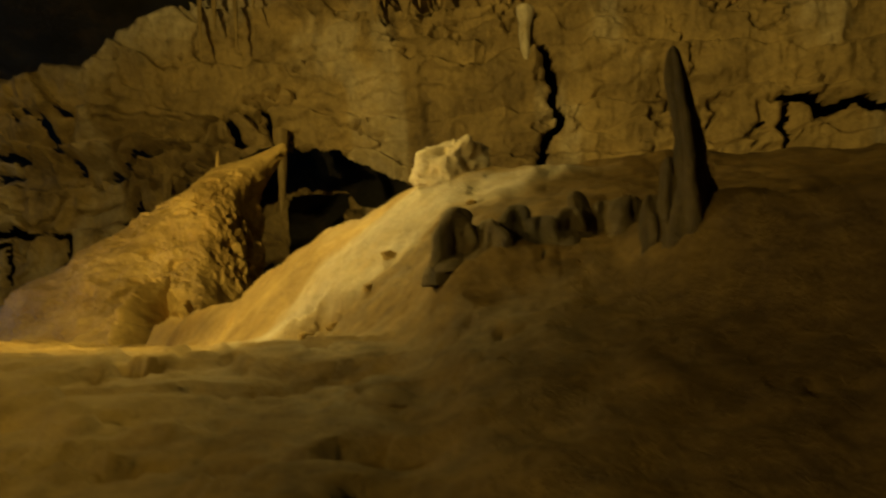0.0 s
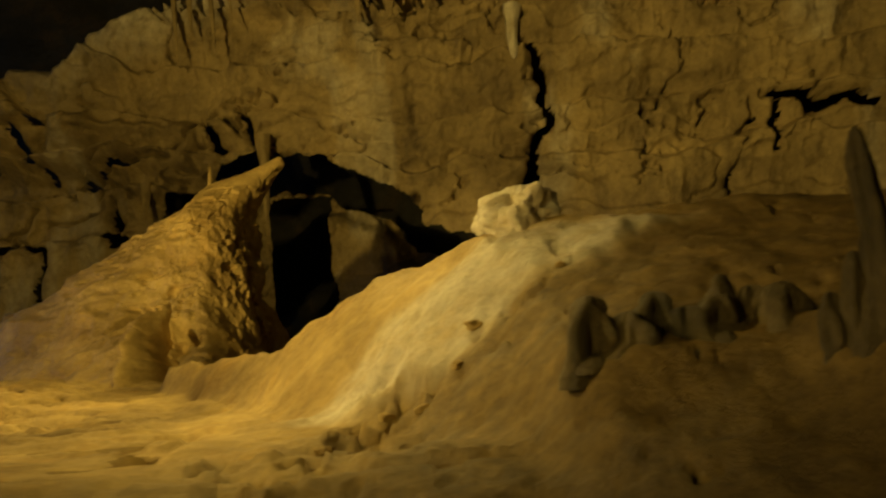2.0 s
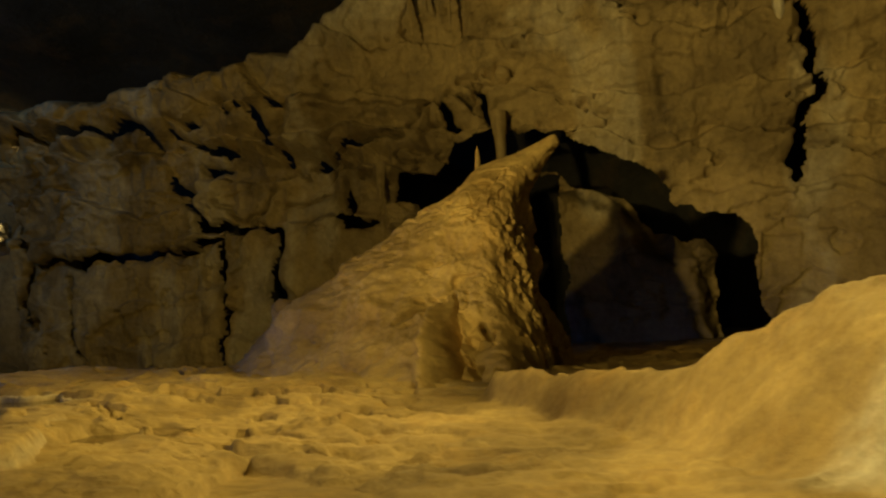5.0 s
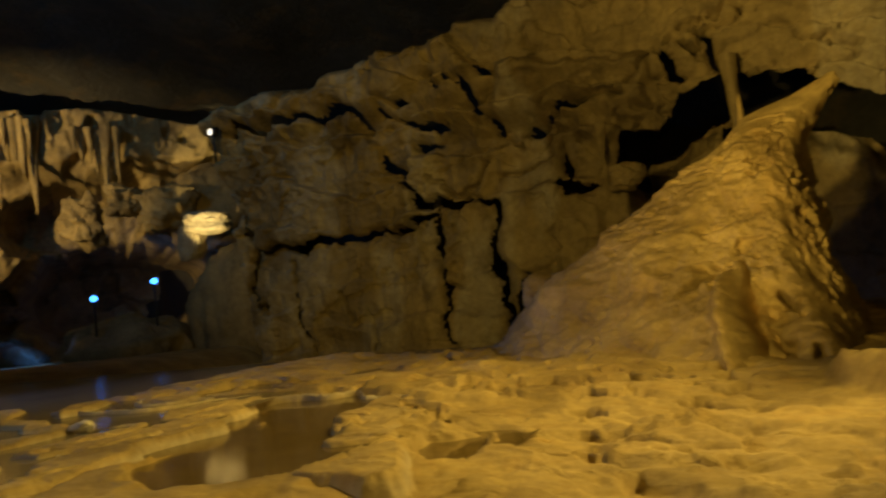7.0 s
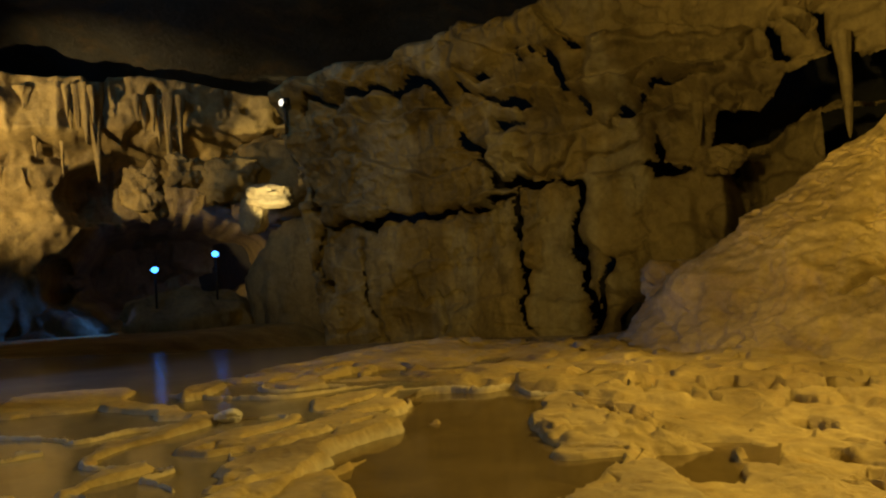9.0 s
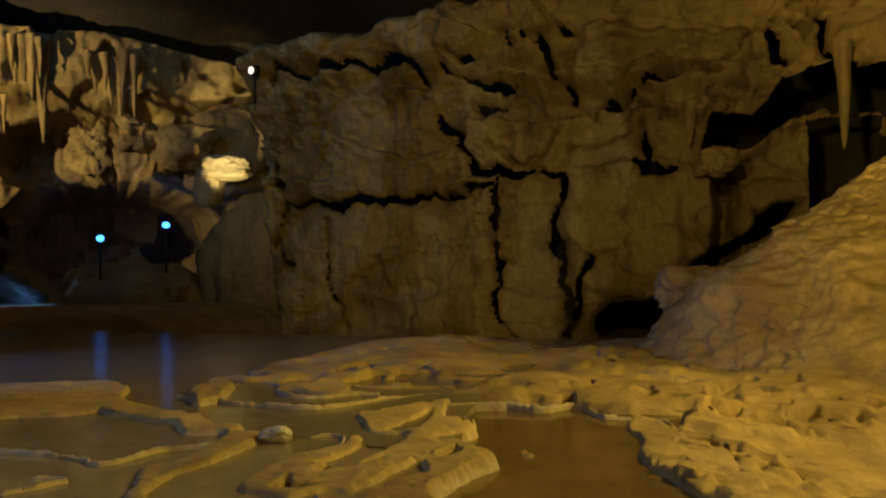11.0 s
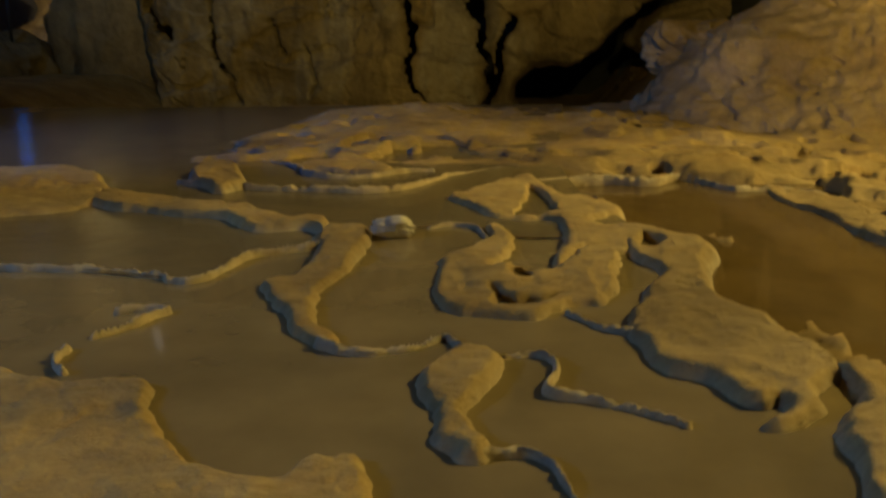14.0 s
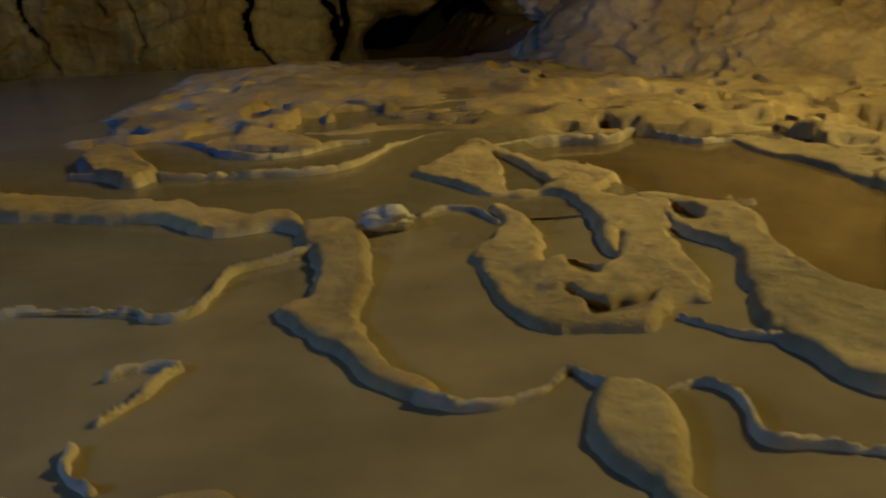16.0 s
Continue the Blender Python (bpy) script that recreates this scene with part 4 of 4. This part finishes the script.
lump("rock_outcrop", (-8.15, 27.75, 5.95), (0.5, 0.7, 0.36), wall_rock, "protruding knob of tan rock beside the recess", "rock", 35, 0.5, 0.2, 0.6)

# ---- far shelf with draperies ----
fs, fv = spaced((0, 1, 1 / 220)), spaced((0, 1, 1 / 150))
FS, FV = np.meshgrid(fs, fv)
along = FS * 21.5
FZ = FV * (13.4 - 1.4 * ease(0.55, 1.0, FS))
bx, by = -43.0 + along * 0.745, 26.6 + along * 0.667
off = 1.1 * fbm(along, FZ, size=3.2, octaves=5, seed=110) + 0.3 * fbm(along, FZ * 0.7, size=1.0, octaves=5, seed=111, ridged=True) - 0.9 * ease(0.2, 0.4, fbm(along, FZ * 0.8, size=1.6, octaves=3, seed=115))
shelf_out = ease(9.8, 11.0, FZ + 0.5 * fbm(along, FZ, size=2, seed=112)) * 1.9 + ease(8.2, 7.0, FZ) * 1.2 * ease(11, 7, along)
grotto = ease(1.15, 0.8, np.hypot((along - 13.0) / 5.0, (FZ - 4.6) / 2.6) + 0.2 * fbm(along, FZ, size=1.5, seed=113))
nook = ease(1.1, 0.8, np.hypot((along - 11.5) / 3.4, (FZ - 8.3) / 1.7) + 0.3 * fbm(along, FZ, size=1.0, seed=114))
off = off + shelf_out - 11 * grotto - 3.5 * nook
off = off - 4 * ease(0.985, 1.0, FV) ** 2
tagged(sheet("wall_far", bx + off * 0.667, by - off * 0.745, FZ, wall_rock, {"calcite": 0.0 * FZ, "mud": 0 * FZ}), "distant flowstone wall with a lit ledge and dark grotto", "cave wall", kind="structure")
FRINGE = "stalactites of the far ledge"
rnd = random.Random(4)
tips = [(10.0, 4.0, 0.28), (9.6, 2.4, 0.2), (9.0, 1.8, 0.2), (13.0, 3.6, 0.2), (12.6, 2.0, 0.2), (12.0, 1.5, 0.2), (13.5, 2.6, 0.15)] + [(rnd.uniform(0.5, 14.5), rnd.uniform(0.8, 2.2), rnd.uniform(0.1, 0.25)) for _ in range(16)]
for k, (a, length, radius) in enumerate(tips):
    o = 2.1 + rnd.uniform(-0.5, 0.35)
    drip("stalactite", (-43.0 + a * 0.745 + o * 0.667, 26.6 + a * 0.667 - o * 0.745, 12.6 - 0.8 * ease(8, 15, a)), length, radius, wall_rock, "pale stalactite fringing the distant lit ledge", "stalactite", 500 + k, False, 0.0, 0.12, 0.4, FRINGE)

for k in range(10):
    a, o, z0 = rnd.uniform(0.5, 9.5), 1.4 + rnd.uniform(-0.6, 0.2), rnd.uniform(8.6, 10.8)
    drip("stalactite", (-43.0 + a * 0.745 + o * 0.667, 26.6 + a * 0.667 - o * 0.745, z0), rnd.uniform(0.6, 1.5), rnd.uniform(0.08, 0.17), wall_rock, "short thick stalactite draping the distant wall", "stalactite", 600 + k, False, 0.0, 0.2, 0.3, FRINGE)

for place, size, turn, seed in (((-32.78, 33.0, 7.95), (0.95, 0.7, 1.0), 0.5, 51), ((-31.21, 34.0, 8.82), (1.0, 0.8, 0.75), 0.7, 52), ((-29.87, 35.0, 8.17), (1.15, 0.9, 0.95), 0.2, 53)):
    lump("hanging_rock", place, size, wall_rock, "rough tan flowstone boss hanging under the distant ledge", "rock", seed, 0.75, turn, 0.3, 0.0, "hanging bosses of the far ledge")

# rock mass between the walls, with the lit block on top
lump("rock_mass", (-26.0, 35.6, 3.0), (3.2, 2.6, 3.7), wall_rock, "dark rounded rock mass beside the cracked wall", "rock", 41, 0.3)
lump("rock_block", (-27.2, 34.2, 7.35), (1.0, 0.8, 0.5), wall_rock, "squared limestone block lit bright yellow on the rock mass", "rock", 42, 0.25, 0.4, 0.8, 0.6)
lump("rock_block", (-27.9, 34.0, 6.5), (0.55, 0.6, 0.8), wall_rock, "tapering limestone block lit bright yellow below another", "rock", 46, 0.3, 0.3, 0.7, 0.5)
lump("rock_mass", (-29.0, 37.5, 8.6), (2.8, 2.0, 2.2), wall_rock, "dark hanging rock below the far ledge", "rock", 43, 0.35)
lump("rock_mass", (-31.2, 33.2, 1.9), (3.0, 2.3, 1.9), wall_rock, "dark rock heap under the blue lamps", "rock", 44, 0.4)
lump("rock_mass", (-37.2, 31.5, 1.6), (3.4, 1.6, 1.5), wall_rock, "low rock shelf at the edge of the lake", "rock", 45, 0.45)

# ---- lamps ----
black = plain_material("lamp_black", (0.02, 0.02, 0.022), 0.5)
blue_glass = plain_material("blue_lens", (0.05, 0.3, 1.0), 0.2, 5)
white_glass = plain_material("white_lens", (1.0, 0.92, 0.75), 0.2, 1.4)


def part(name, bm, material, parent, label="", smooth=True):
    me = bpy.data.meshes.new(name)
    bm.to_mesh(me)
    bm.free()
    for f in me.polygons:
        f.use_smooth = smooth
    me.materials.append(material)
    ob = new(name, me)
    ob.parent = parent
    if label:
        ob["label"] = label
    return ob


def rod(radius, low, high, sides=16, radius2=None):
    bm = bmesh.new()
    bmesh.ops.create_cone(bm, cap_ends=True, segments=sides, radius1=radius, radius2=radius if radius2 is None else radius2, depth=high - low, matrix=Matrix.Translation((0, 0, (low + high) / 2)))
    return bm


def slab(sx, sy, sz, place=(0, 0, 0), bevel=0.01):
    bm = bmesh.new()
    bmesh.ops.create_cube(bm, size=1, matrix=Matrix.Translation(place) @ Matrix.Diagonal((sx, sy, sz, 1)))
    if bevel:
        bmesh.ops.bevel(bm, geom=bm.edges[:], offset=bevel, segments=2, affect="EDGES")
    return bm


def floodlight(place, post, aim, lens, label):
    base = new("floodlight")
    base.matrix_world = pose(place[0], place[1], place[2] - post, 0, 0, aim)
    tagged(base, label, "lamp", "blue lamps by the grotto" if lens is blue_glass else "")
    part("pole", rod(0.05, -0.6, post - 0.1), black, base)
    bm = slab(0.36, 0.24, 0.3, (0, 0.0, post), 0.03)
    part("housing", bm, black, base)
    bm = bmesh.new()
    bmesh.ops.create_uvsphere(bm, u_segments=20, v_segments=10, radius=0.15, matrix=Matrix.Translation((0, -0.14, post)) @ Matrix.Diagonal((1, 0.4, 0.85, 1)))
    part("lens", bm, lens, base, "glowing blue lens" if lens is blue_glass else "glowing white lens")
    return base


floodlight((-31.2, 31.5, 4.47), 1.0, 39, blue_glass, "small floodlight glowing bright blue on a black pole")
floodlight((-29.3, 33.05, 5.0), 1.5, 39, blue_glass, "small floodlight glowing bright blue on a black pole")
floodlight((-22.6, 28.6, 9.75), 0.5, -30, white_glass, "tiny white lamp fixed below the rock ledge")

# ---- sign ----
sign_blue = plain_material("sign_blue", (0.02, 0.08, 0.95), 0.35)
sign_white = plain_material("sign_white", (0.75, 0.77, 0.8), 0.4)
steel = plain_material("sign_post_steel", (0.35, 0.33, 0.3), 0.45)
sign = new("sign")
sign.matrix_world = pose(-4.06, 5.5, 1.62, -8, 0, 12)
tagged(sign, "small blue notice board with three white lines of writing", "sign")
part("panel", slab(0.5, 0.012, 0.235, (0, 0, 0), 0.004), sign_blue, sign)
for x, z, w, h in ((0, 0.112, 0.5, 0.012), (0, -0.112, 0.5, 0.012), (-0.244, 0, 0.012, 0.212), (0.244, 0, 0.012, 0.212)):
    part("border", slab(w, 0.006, h, (x, -0.0095, z), 0.001), sign_white, sign, "white border strip")
for z, w, x in ((0.062, 0.34, 0.01), (0.004, 0.42, 0.0), (-0.054, 0.2, -0.01)):
    part("writing_line", slab(w, 0.003, 0.03, (x, -0.0085, z), 0.0), sign_white, sign, "white line of unreadable writing")
part("post", rod(0.018, -1.6, -0.1, 12), steel, sign)
